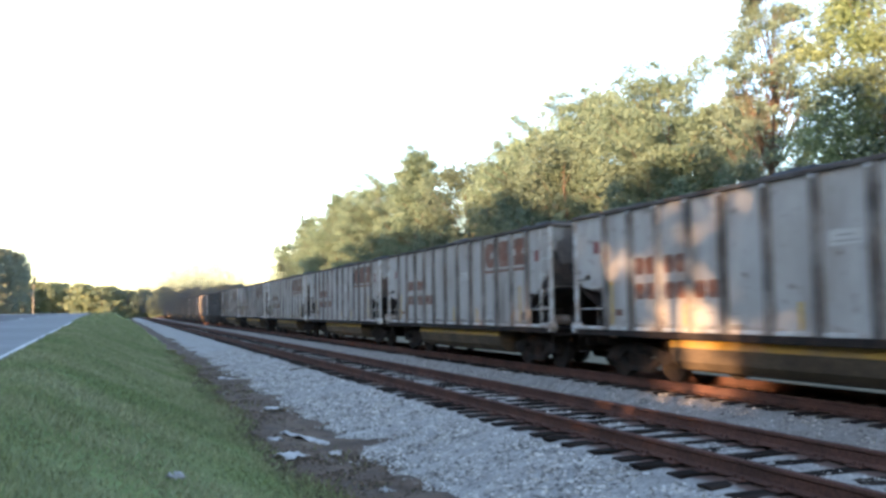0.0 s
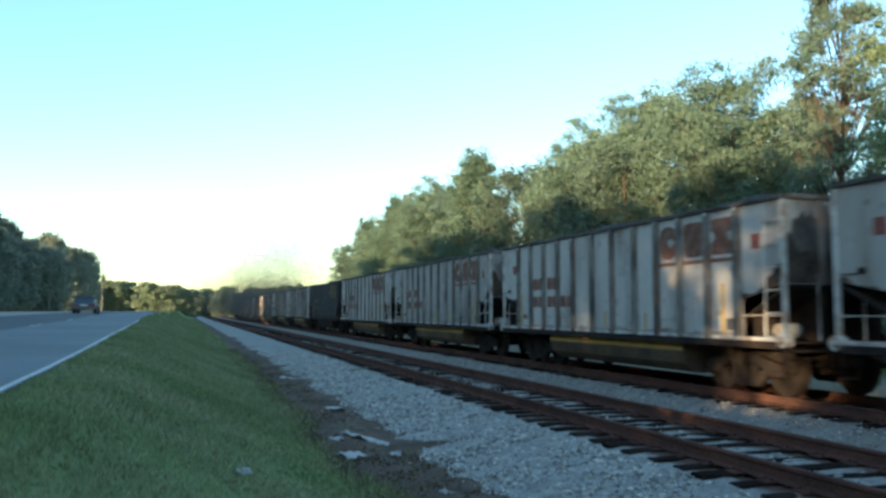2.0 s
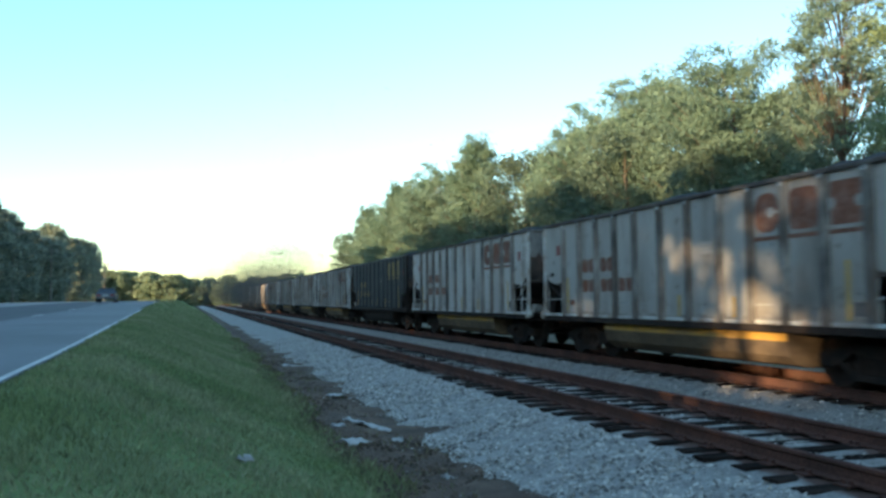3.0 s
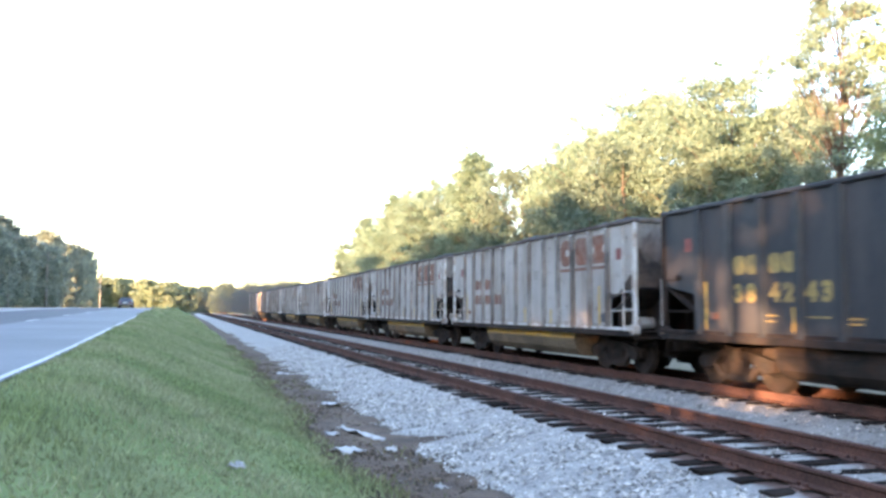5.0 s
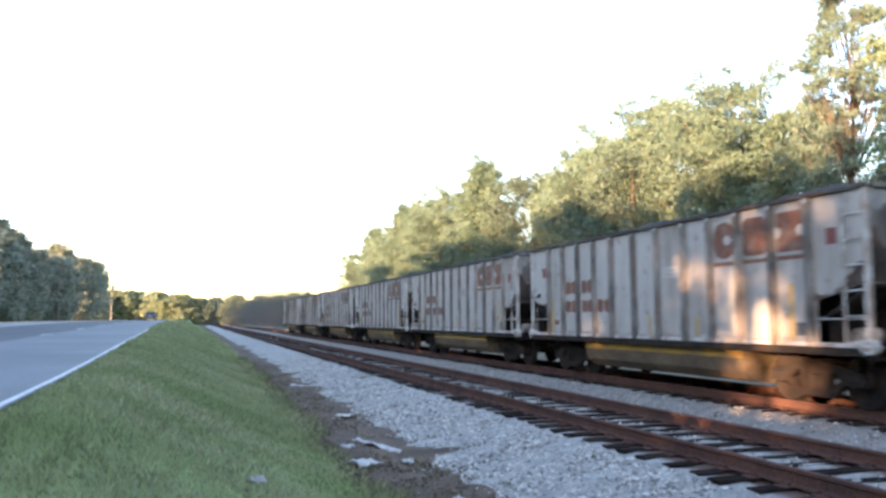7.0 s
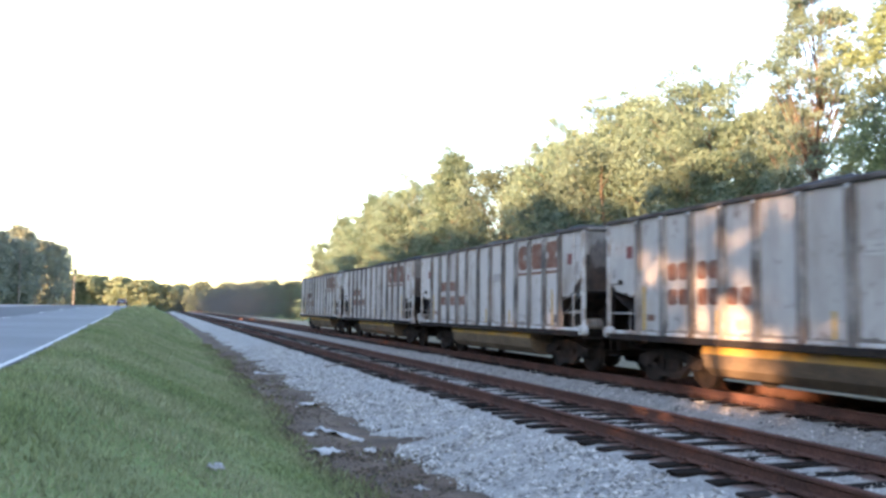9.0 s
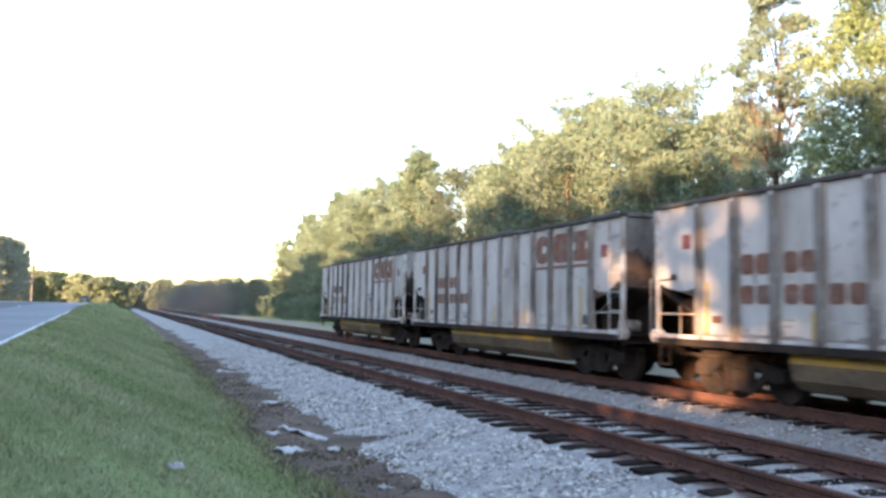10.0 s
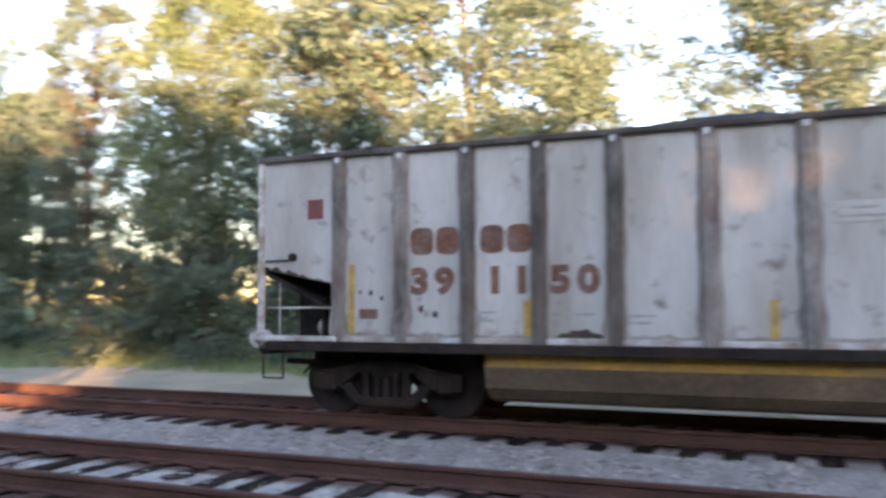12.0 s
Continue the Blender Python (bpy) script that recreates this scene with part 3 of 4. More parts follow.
def tree(name, h, spread, base, seed, clumps, per, leaf, mat, label, shape="pine", trunk_r=0.2, category="tree"):
    """A tapered trunk with limbs and a ragged crown of leaf clumps at the limbs' ends."""
    rng = np.random.default_rng(seed)
    t = tagged(new(name), label, category)
    bm = bmesh.new()
    pts = [Vector((0, 0, -0.3))]
    for i in range(1, 7):
        pts.append(Vector((rng.normal(0, 0.06) * h * 0.1 * i / 3, rng.normal(0, 0.06) * h * 0.1 * i / 3, h * 0.93 * i / 6)))
    for i in range(6):
        tube(bm, pts[i], pts[i + 1], trunk_r * (1 - i / 6.6), trunk_r * (1 - (i + 1) / 6.6), 7)
    cs, rs = [], []
    bough = shape in ("pine", "cone", "open")
    for k in range(clumps):
        u = rng.uniform(0, 1) if k > 3 else 0.9 + 0.025 * k
        zz = base + (h - base) * u
        if shape == "pine":
            prof = math.sin(math.pi * min(1, 0.20 + 0.75 * u)) ** 0.6
        elif shape == "cone":
            prof = 0.14 + 0.95 * (1.0 - u) ** 0.72
        elif shape == "open":
            prof = math.sin(math.pi * min(1, 0.16 + 0.74 * u)) ** 0.8 * 1.1
        elif shape == "thin":
            prof = 0.75 * math.sin(math.pi * (0.12 + 0.8 * u)) + 0.15
        else:
            prof = math.sqrt(max(0.04, 1 - (1.7 * u - 0.75) ** 2 / 1.05))
        ang = rng.uniform(0, 2 * math.pi)
        if bough:
            if k % 4 == 0:
                kept = (zz, u, ang, prof)
            zz, u, ang, prof = kept
        lobes = 0.80 + 0.16 * math.sin(3 * ang + seed + 4 * u) + 0.12 * math.sin(21 * u + 2 * ang)
        if bough:
            lobes = 0.5 * lobes + 0.45
        rad = spread * prof * lobes * (0.2 + 0.8 * rng.uniform(0, 1) ** 0.45)
        if bough:
            along = (1.0, 0.78, 0.56, 0.34)[k % 4]
            rad = spread * prof * lobes * along * rng.uniform(0.9, 1.05)
            ang += rng.normal(0, 0.13)
            zz += rng.normal(0, 0.16) + 0.22 * spread * (0.25 + 0.9 * u) * along * along
        c = Vector((rad * math.cos(ang), rad * math.sin(ang), zz))
        cs.append(c)
        rs.append(spread * (0.125 if shape == "thin" else 0.205 if bough else 0.23) * rng.uniform(0.6, 1.4) * (1.15 - 0.35 * u))
        if k % (8 if bough else 2 if shape == "thin" else 5) == 0:
            j = min(5, max(1, int(6 * max(0.12, (zz - 0.12 * h) / h))))
            tube(bm, pts[j], c, trunk_r * 0.2 * (1 - 0.6 * u), 0.012, 4)
    part("trunk", bm, M["bark"], t, "rough brown bark")
    v, f = leaf_cloud(np.array([tuple(c) for c in cs]), np.array(rs), per, leaf, rng, 0.55 if bough else 0.8, 0.40 if bough else 0.45)
    cr = new("crown", raw("crown", v.tolist(), f.tolist(), mat))
    cr.parent = t
    return t


def stand(proto, x, y, h_scale, turn, first, wide=None):
    m = Matrix.Translation((x, y, ground_z(x, y) - 0.05)) @ Matrix.Rotation(turn, 4, "Z") @ Matrix.Diagonal((wide or h_scale, wide or h_scale, h_scale, 1))
    if proto not in first:
        first.add(proto)
        proto.matrix_basis = m
        return proto
    o = proto.copy()
    scene.collection.objects.link(o)
    for c in proto.children:
        cc = c.copy()
        scene.collection.objects.link(cc)
        cc.parent = o
    o.matrix_basis = m
    return o


placed = set()
pine_a = tree("pine_tree", 12.0, 3.6, 2.6, 21, 460, 76, 0.112, M["needles"], "tall pine with ragged sunlit needle clumps", "pine", 0.22)
pine_b = tree("pine_tree", 12.0, 3.5, 1.6, 22, 460, 76, 0.112, M["needles"], "dense conical pine with layered green boughs", "cone", 0.2)
pine_c = tree("pine_tree", 12.0, 4.3, 3.8, 23, 460, 84, 0.114, M["needles"], "spreading pine with an open flat crown", "open", 0.24)
gold_a = tree("broadleaf_tree", 12.0, 2.9, 3.0, 24, 380, 150, 0.08, M["leaves_gold"], "round broadleaf tree with yellow-green leaves", "round", 0.2)
thin_a = tree("slender_pine", 13.0, 2.9, 3.2, 25, 330, 75, 0.09, M["leaves_pale"], "tall slender pine with a sparse pale crown", "thin", 0.17)
dark_a = tree("broadleaf_tree", 9.0, 3.2, 0.8, 26, 210, 40, 0.13, M["leaves_dark"], "dark green broadleaf tree with low boughs", "round", 0.16)
bush_a = tree("bush", 3.2, 2.2, 0.2, 27, 70, 45, 0.13, M["leaves_dark"], "dense dark green bush at the wood's edge", "round", 0.06, "bush")
bush_b = tree("bush", 2.2, 1.8, 0.1, 28, 60, 40, 0.11, M["needles"], "low scrubby green bush at the wood's edge", "round", 0.05, "bush")
left_a = tree("roadside_tree", 13.0, 4.4, 0.6, 29, 170, 38, 0.36, M["leaves_dull"], "large dark roadside tree with a full crown", "round", 0.3)
left_b = tree("roadside_tree", 13.0, 3.6, 0.4, 30, 170, 38, 0.36, M["leaves_dull"], "tall dark roadside tree with a lumpy crown", "pine", 0.3)
tall_gap = tree("roadside_tree", 13.0, 5.4, 6.3, 31, 118, 32, 0.36, M["leaves_dull"], "unseen roadside tree added to trim the sunlight", "round", 0.22)
far_a = tree("distant_tree", 9.0, 4.0, 0.0, 32, 110, 36, 0.46, M["leaves_far"], "distant rounded dull green tree", "round", 0.2)
far_b = tree("distant_tree", 9.0, 3.4, 0.0, 33, 110, 36, 0.46, M["leaves_far"], "distant pale yellow-green tree", "round", 0.2)

rt = random.Random(7)
# the wood behind the tracks: (kind, x, y, height)
WOOD = [
    (pine_a, 22.5, 118, 10.6), (dark_a, 21, 112, 8.0), (pine_b, 22.5, 105, 13.2), (pine_a, 23, 96, 12.2), (pine_b, 22, 86, 13.7), (dark_a, 20.5, 90, 7.5),
    (pine_a, 23, 78, 12.9), (pine_c, 22.5, 71, 12.8), (pine_b, 22, 61.5, 14.0), (pine_a, 24, 66, 12.4), (pine_c, 24, 82, 11.6), (pine_a, 24.5, 92, 11.9), (pine_c, 24, 101, 11.4), (dark_a, 20.5, 66, 8.0), (dark_a, 22.5, 52.4, 11.2), (dark_a, 23.6, 55.2, 11.6), (pine_a, 24.2, 48.4, 12.0),
    (pine_c, 23.5, 43, 12.0), (pine_a, 23.2, 38.2, 12.6), (pine_c, 24, 34, 11.4), (pine_c, 22.6, 29.6, 11.3), (dark_a, 20.3, 43, 8.2), (dark_a, 20.4, 35.0, 9.6), (dark_a, 20.6, 39.0, 8.6),
    (dark_a, 20.8, 29, 7.8), (thin_a, 22.4, 23.4, 13.2), (gold_a, 22.8, 18.4, 12.6), (pine_a, 23.5, 14.2, 11.4), (pine_c, 24.2, 9.4, 14.2),
    (pine_b, 25.2, 6.2, 9.8), (dark_a, 21.4, 17.8, 8.8), (dark_a, 21.6, 12.6, 7.8), (pine_c, 25.0, -0.4, 10.6), (pine_a, 26, -7.0, 11.5), (dark_a, 23, -13, 8.0), (pine_c, 24, -20, 11),
    (pine_a, 29, 33, 11.0), (dark_a, 29, 40, 9.5), (pine_a, 30, 56, 11.5), (pine_b, 30, 66, 11), (pine_c, 29.5, 80, 11.5), (dark_a, 29, 4, 6.5), (dark_a, 25, 33, 7.5),
    (dark_a, 28, 48, 10), (pine_b, 29, 92, 11), (dark_a, 25, 128, 6.0), (dark_a, 22, 140, 5.0), (dark_a, 26, 152, 5.5),
]
for kind, x, y, h in WOOD:
    own = {pine_a: 12.1, pine_b: 12.5, pine_c: 12.1, gold_a: 11.9, thin_a: 12.6, dark_a: 9.0}[kind]
    k = h / own
    stand(kind, x, y, k, rt.uniform(0, 6.28), placed, max(k, 0.9) * rt.uniform(0.95, 1.12))
for i in range(36):
    y = -8 + i * 4.0 + rt.uniform(-1, 1)
    stand(rt.choice((bush_a, bush_a, bush_b)), 19.9 + rt.uniform(-0.5, 1.6), y, rt.uniform(0.75, 1.25), rt.uniform(0, 6.28), placed)
for i in range(40):
    y = -12 + i * 2.0 + rt.uniform(-1, 1)
    stand(rt.choice((bush_a, bush_a, bush_b)), 23.6 + rt.uniform(-0.8, 2.6), y, rt.uniform(0.85, 1.3), rt.uniform(0, 6.28), placed)
# far end of the tracks and the distance
for i in range(150):
    x = -85 + i * 1.4 + rt.uniform(-2, 2)
    stand(rt.choice((far_a, far_b)), x, 300 + rt.uniform(-18, 25), rt.uniform(0.86, 1.08), rt.uniform(0, 6.28), placed, rt.uniform(1.2, 1.6))
for i in range(34):
    stand(rt.choice((dark_a, dark_a, bush_a)), 17.5 + rt.uniform(0, 4), 122 + 4.6 * i, rt.uniform(0.5, 0.75), rt.uniform(0, 6.28), placed)
# trees across the road: unseen near ones cast shade, two openings pass the low sun
rl = random.Random(19)
for row, x0 in ((0, -23), (1, -29)):
    near_gap = -10.75 - row * 4.3
    far_gap = 87 - row * 4.3
    y = -62 + row * 2
    while y < 216 - 34 * row:
        if abs(y - near_gap) > 6.6 and abs(y - far_gap) > 5.2 and abs(y - 167) > 5.0:
            tall = 1.06 if y > 155 else 0.92 if y > 98 else 0.95
            stand(rl.choice((left_a, left_b)), x0 + rl.uniform(-0.8, 0.8), y, rl.uniform(0.76, 1.0) * tall, rl.uniform(0, 6.28), placed, 0.95)
        y += rl.uniform(2.6, 3.4) if -4 < y < 74 else rl.uniform(3.4, 4.6)
    for side in (-5.4, 5.4):
        stand(left_a, x0, near_gap + side, 0.95, 1.3 + side, placed, 0.95)
# unseen tree and bushes added to trim the sun patch on the train
stand(tall_gap, -25.5, -12.4, 1.0, 0.4, placed)
for x, y in ((-24.5, -10.0), (-25.5, -12.6), (-25.0, -15.4)):
    stand(bush_a, x, y, 1.12, rt.uniform(0, 6.28), placed, 1.15)


# ---------------------------------------------------------------- road vehicles, poles, litter
def sedan():
    c = tagged(new("sedan"), "dark blue saloon car driving away on the road", "car")
    bm = bmesh.new()
    lower = [(-2.35, 0.32), (-2.38, 0.62), (-2.30, 0.86), (-1.55, 0.94), (1.05, 0.93), (2.10, 0.80), (2.36, 0.62), (2.34, 0.30)]
    prism(bm, lower, -0.90, 0.90, "x")
    bmesh.ops.bevel(bm, geom=bm.edges[:], offset=0.06, segments=2, affect="EDGES")
    part("body", bm, M["car_paint"], c, smooth=False)
    bm = bmesh.new()
    lo = [(-0.80, -1.75), (0.80, -1.75), (0.80, 1.15), (-0.80, 1.15)]
    hi = [(-0.62, -1.05), (0.62, -1.05), (0.62, 0.35), (-0.62, 0.35)]
    a = [bm.verts.new((x, y, 0.92)) for x, y in lo]
    b = [bm.verts.new((x, y, 1.40)) for x, y in hi]
    for i in range(4):
        bm.faces.new((a[i], a[(i + 1) % 4], b[(i + 1) % 4], b[i]))
    bm.faces.new(a[::-1])
    bm.faces.new(b)
    part("cabin_glass", bm, M["glass"], c, "dark tinted windows")
    part("roof", box(bmesh.new(), -0.66, 0.66, -1.1, 0.4, 1.385, 1.44, 0.025), M["car_paint"], c)
    for sx in (-1, 1):
        for p0, p1 in (((0.80, -1.75), (0.62, -1.05)), ((0.80, 1.15), (0.62, 0.35)), ((0.815, -0.3), (0.63, -0.32))):
            part("pillar", tube(bmesh.new(), (sx * p0[0], p0[1], 0.92), (sx * p1[0], p1[1], 1.40), 0.045, 0.045, 5), M["car_paint"], c)
        part("tail_light", box(bmesh.new(), sx * 0.48 if sx > 0 else -0.86, 0.86 if sx > 0 else -0.48, -2.42, -2.30, 0.62, 0.80, 0.02), M["lamp_red"], c, "red lamp glass")
        for wy in (-1.42, 1.42):
            w = part("wheel", tube(bmesh.new(), (sx * 0.70, wy, 0.33), (sx * 0.92, wy, 0.33), 0.33, 0.33, 18), M["tyre"], c)
            part("rim", tube(bmesh.new(), (sx * 0.90, wy, 0.33), (sx * 0.93, wy, 0.33), 0.21, 0.19, 12), M["chrome"], w)
    part("bumper", box(bmesh.new(), -0.88, 0.88, -2.48, -2.34, 0.34, 0.56, 0.04), M["car_paint"], c)
    part("registration_bar", box(bmesh.new(), -0.26, 0.26, -2.425, -2.385, 0.63, 0.76), M["notice"], c, "pale plate")
    return c


car = sedan()


def utility_pole(x, y, h):
    p = tagged(new("utility_pole"), "weathered wooden utility pole beside the road", "utility pole", "poles along the road")
    z = ground_z(x, y)
    part("pole", tube(bmesh.new(), (0, 0, -0.3), (0, 0, h), 0.16, 0.10, 9), M["wood_pole"], p)
    part("crossarm", box(bmesh.new(), -1.1, 1.1, -0.06, 0.06, h - 0.75, h - 0.60, 0.01), M["wood_pole"], p)
    for dx in (-0.95, 0.0, 0.95):
        part("insulator", tube(bmesh.new(), (dx, 0, h - 0.60), (dx, 0, h - 0.42), 0.045, 0.03, 6), M["concrete"], p)
    p.location = (x, y, z)
    return p


for x, y, h in ((-20.6, 83, 9.3), (-20.6, 113, 9.3), (-20.6, 143, 8.8), (-20.6, 180, 9.0), (-20.6, 232, 9.6)):
    utility_pole(x, y, h)


def road_sign(x, y):
    s = tagged(new("road_sign"), "white octagonal road sign seen from behind", "road sign")
    part("post", tube(bmesh.new(), (0, 0, -0.2), (0, 0, 2.9), 0.04, 0.04, 6), M["chrome"], s)
    part("plate", prism(bmesh.new(), disc_ring(0, 2.6, 0.42, 8), -0.05, -0.03, "y"), M["sign_white"], s)
    s.location = (x, y, ground_z(x, y))


road_sign(-18.6, 80.0)


def distant_house(x, y):
    h = tagged(new("house"), "distant low house with a blue-grey roof", "house")
    part("wall", box(bmesh.new(), -5, 5, -3.5, 3.5, -0.3, 3.4), M["concrete"], h)
    part("roof", prism(bmesh.new(), [(-5.6, 3.3), (5.6, 3.3), (0, 6.4)], -4.0, 4.0, "y"), M["roof"], h)
    for dx in (-3, 0, 3):
        part("window", box(bmesh.new(), dx - 0.6, dx + 0.6, -3.56, -3.49, 1.0, 2.3), M["glass"], h)
    h.location = (x, y, ground_z(x, y))


distant_house(2.5, 322)


def litter_piece(name, x, y, sx, sy, seed, label, mat="litter", rot=0.0):
    rng = np.random.default_rng(seed)
    xs, ys = np.linspace(-sx, sx, 7), np.linspace(-sy, sy, 5)
    verts, faces = [], []
    for layer in (0.012, 0.0):
        for j, b in enumerate(ys):
            for i, a in enumerate(xs):
                k = np.random.default_rng(seed * 100 + i * 7 + j)
                verts.append((a + k.normal(0, 0.15) * sx * 0.5, b + k.normal(0, 0.2) * sy * 0.6, 0.012 + abs(k.normal(0, 0.028)) + layer))
    for o in (0, 35):
        for j in range(4):
            for i in range(6):
                q = (o + j * 7 + i, o + j * 7 + i + 1, o + (j + 1) * 7 + i + 1, o + (j + 1) * 7 + i)
                faces.append(q if o == 0 else q[::-1])
    ring = [i for i in range(7)] + [7 * j + 6 for j in range(1, 5)] + [28 + i for i in range(5, -1, -1)] + [7 * j for j in range(3, 0, -1)]
    for a, b in zip(ring, ring[1:] + ring[:1]):
        faces.append((a, a + 35, b + 35, b))
    ob = tagged(new(name, raw(name, verts, faces, M[mat], True)), label, "litter")
    ob.matrix_world = pose(x, y, ground_z(x, y) + 0.02, 0, 0, rot)


litter_piece("crumpled_paper", 2.15, 10.95, 0.19, 0.20, 3, "crumpled white paper on bare soil", rot=20)
litter_piece("plastic_bag", 2.2, 12.4, 0.10, 0.16, 4, "torn white plastic bag on bare soil")
litter_piece("plastic_strip", 2.66, 12.6, 0.75, 0.07, 5, "long torn white plastic strip on bare soil", rot=-76)
litter_piece("paper_scrap", 2.79, 11.09, 0.08, 0.10, 6, "small white paper scrap on bare soil", rot=-10)
litter_piece("paper_scrap", 2.9, 16.8, 0.16, 0.20, 7, "small white paper scrap on bare soil", rot=10)
litter_piece("paper_scrap", 2.95, 24.9, 0.16, 0.25, 8, "small white paper scrap on bare soil", rot=40)
litter_piece("paper_scrap", 2.72, 8.53, 0.07, 0.05, 10, "small white paper scrap on bare soil", rot=15)
litter_piece("paper_scrap", 0.47, 7.3, 0.06, 0.06, 11, "small pale scrap in the grass", rot=15)
litter_piece("white_litter", 17.6, 16.7, 0.45, 0.12, 9, "white litter on the sandy path", rot=20)


def branch(x, y, z, length, rot):
    bm = tube(bmesh.new(), (-length / 2, 0, 0), (0, 0.04, 0.03), 0.022, 0.02, 6)
    tube(bm, (0, 0.04, 0.03), (length / 2, -0.02, 0.06), 0.02, 0.01, 6)
    ob = tagged(part("broken_branch", bm, M["bark"]), "dry broken branch lying on the ballast", "branch")
    ob.matrix_world = pose(x, y, z, 0, 0, rot)


branch(5.2, 24.6, -0.22, 1.2, 35)


# ---------------------------------------------------------------- the coal train
BODY, PITCH, SPEED, REAR_AT_END = 13.00, 14.105, 17.264, 7.00
END = BODY / 2
POSTS = [1.27, 2.19, 3.11, 4.04, 4.96, 6.01, 7.035, 8.06, 8.98, 9.865, 10.80, 11.71]
SIDE = 1.50     # half width at the side sheets; the posts stand proud of them
FLANK = -1      # the side with the lettering


def at(d):
    """Place along the car, d metres from its rear end."""
    return END - d


def wheelset_mesh():
    bm = tube(bmesh.new(), (-0.95, 0, 0), (0.95, 0, 0), 0.08, 0.08, 10)
    for s in (-1, 1):
        tube(bm, (s * 0.72, 0, 0), (s * 0.75, 0, 0), 0.485, 0.485, 24)
        tube(bm, (s * 0.75, 0, 0), (s * 0.86, 0, 0), 0.46, 0.455, 24)
        tube(bm, (s * 0.86, 0, 0), (s * 0.90, 0, 0), 0.20, 0.16, 12)
        for k in range(4):
            a = k * math.pi / 2
            tube(bm, (s * 0.865, 0.30 * math.cos(a), 0.30 * math.sin(a)), (s * 0.872, 0.30 * math.cos(a), 0.30 * math.sin(a)), 0.035, 0.035, 6)
    return bm


def sideframe_mesh():
    """A cast truck side: an arched top bar, a dropped bottom bar, two slanting arms and the pedestals over the axle ends."""
    bm = bmesh.new()
    top = [(-1.12, 0.38), (-1.12, 0.58), (-0.72, 0.66), (-0.4, 0.74), (0.4, 0.74), (0.72, 0.66), (1.12, 0.58), (1.12, 0.38), (0.68, 0.40), (0.42, 0.60), (-0.42, 0.60), (-0.68, 0.40)]
    prism(bm, top, -0.07, 0.07, "x")
    prism(bm, [(-0.68, 0.40), (-0.42, 0.16), (0.42, 0.16), (0.68, 0.40), (0.55, 0.46), (0.34, 0.27), (-0.34, 0.27), (-0.55, 0.46)], -0.065, 0.065, "x")
    for s in (-1, 1):
        box(bm, -0.05, 0.05, s * 0.30 - 0.045, s * 0.30 + 0.045, 0.24, 0.64)
        box(bm, -0.09, 0.06, s * 0.89 - 0.13, s * 0.89 + 0.13, 0.34, 0.58, 0.03)
    return bm


def truck(parent, y):
    t = new("truck")
    t.parent = parent
    t.location = (0, y, 0)
    tagged(t, "grimy cast steel truck with two wheelsets")
    frame_mesh = mesh_of(sideframe_mesh(), "side_frame", M["grime"])
    spring_mesh = mesh_of(tube(bmesh.new(), (0, 0, 0.27), (0, 0, 0.56), 0.055, 0.055, 8), "spring", M["grime"])
    for s in (-1, 1):
        o = new("side_frame", frame_mesh)
        o.parent = t
        o.location.x = s * 1.03
        for k in (-1, 0, 1):
            o = new("spring", spring_mesh)
            o.parent = t
            o.location = (s * 1.03, 0.14 * k, 0)
    part("bolster", box(bmesh.new(), -1.1, 1.1, -0.2, 0.2, 0.52, 0.78, 0.03), M["grime"], t)
    wm = mesh_of(wheelset_mesh(), "wheelset", M["grime"])
    for wy in (-0.89, 0.89):
        w = new("wheelset", wm)
        w.parent = t
        w.location = (0, wy, 0.46)
    return t


def flank_plate(name, d0, d1, z0, z1, mat, parent, proud=0.006, outline=None, label=""):
    """A thin painted shape on the lettered side."""
    shape = outline or [(at(d0), z0), (at(d1), z0), (at(d1), z1), (at(d0), z1)]
    x = FLANK * SIDE
    return part(name, prism(bmesh.new(), shape, x + FLANK * 0.001, x + FLANK * proud, "x"), mat, parent, label)


def ragged(u0, u1, low, high, wobble, n, rnd):
    """An outline with a lower edge and an uneven upper edge; low and high are functions along u from 0 to 1."""
    us = [k / n for k in range(n + 1)]
    bottom = [(u0 + (u1 - u0) * u, low(u)) for u in us]
    top = [(u0 + (u1 - u0) * u, max(low(u) + 0.01, high(u) + rnd.uniform(-wobble, wobble))) for u in us]
    return bottom + top[::-1]


def streak_outline(rnd):
    """Dirt washed down both sides of a post."""
    zs = [1.06 + 2.42 * k / 16 for k in range(17)]
    side = lambda: [0.105 + rnd.uniform(0.0, 0.035) + (0.055 * rnd.random() if z < 1.5 else 0.0) for z in zs]
    return [(-w, z) for w, z in zip(side(), zs)] + [(w, z) for w, z in zip(side(), zs)][::-1]


def painted_digit(parent, body, d, z, mat):
    """Raised paint of one digit on the lettered side."""
    cu = bpy.data.curves.new("painted_digit", "FONT")
    cu.body, cu.size, cu.extrude, cu.offset = body, 0.43, 0.003, 0.026
    held = new("painted_digit", cu)
    me = bpy.data.meshes.new_from_object(held.evaluated_get(bpy.context.evaluated_depsgraph_get()))
    bpy.data.objects.remove(held)
    me.materials.clear()
    me.materials.append(mat)
    o = new("painted_digit", me)
    o.parent = parent
    o.matrix_local = Matrix(((0, 0, FLANK, FLANK * (SIDE + 0.004)), (-1.16, 0, 0, at(d)), (0, 1, 0, z), (0, 0, 0, 1)))
    return o


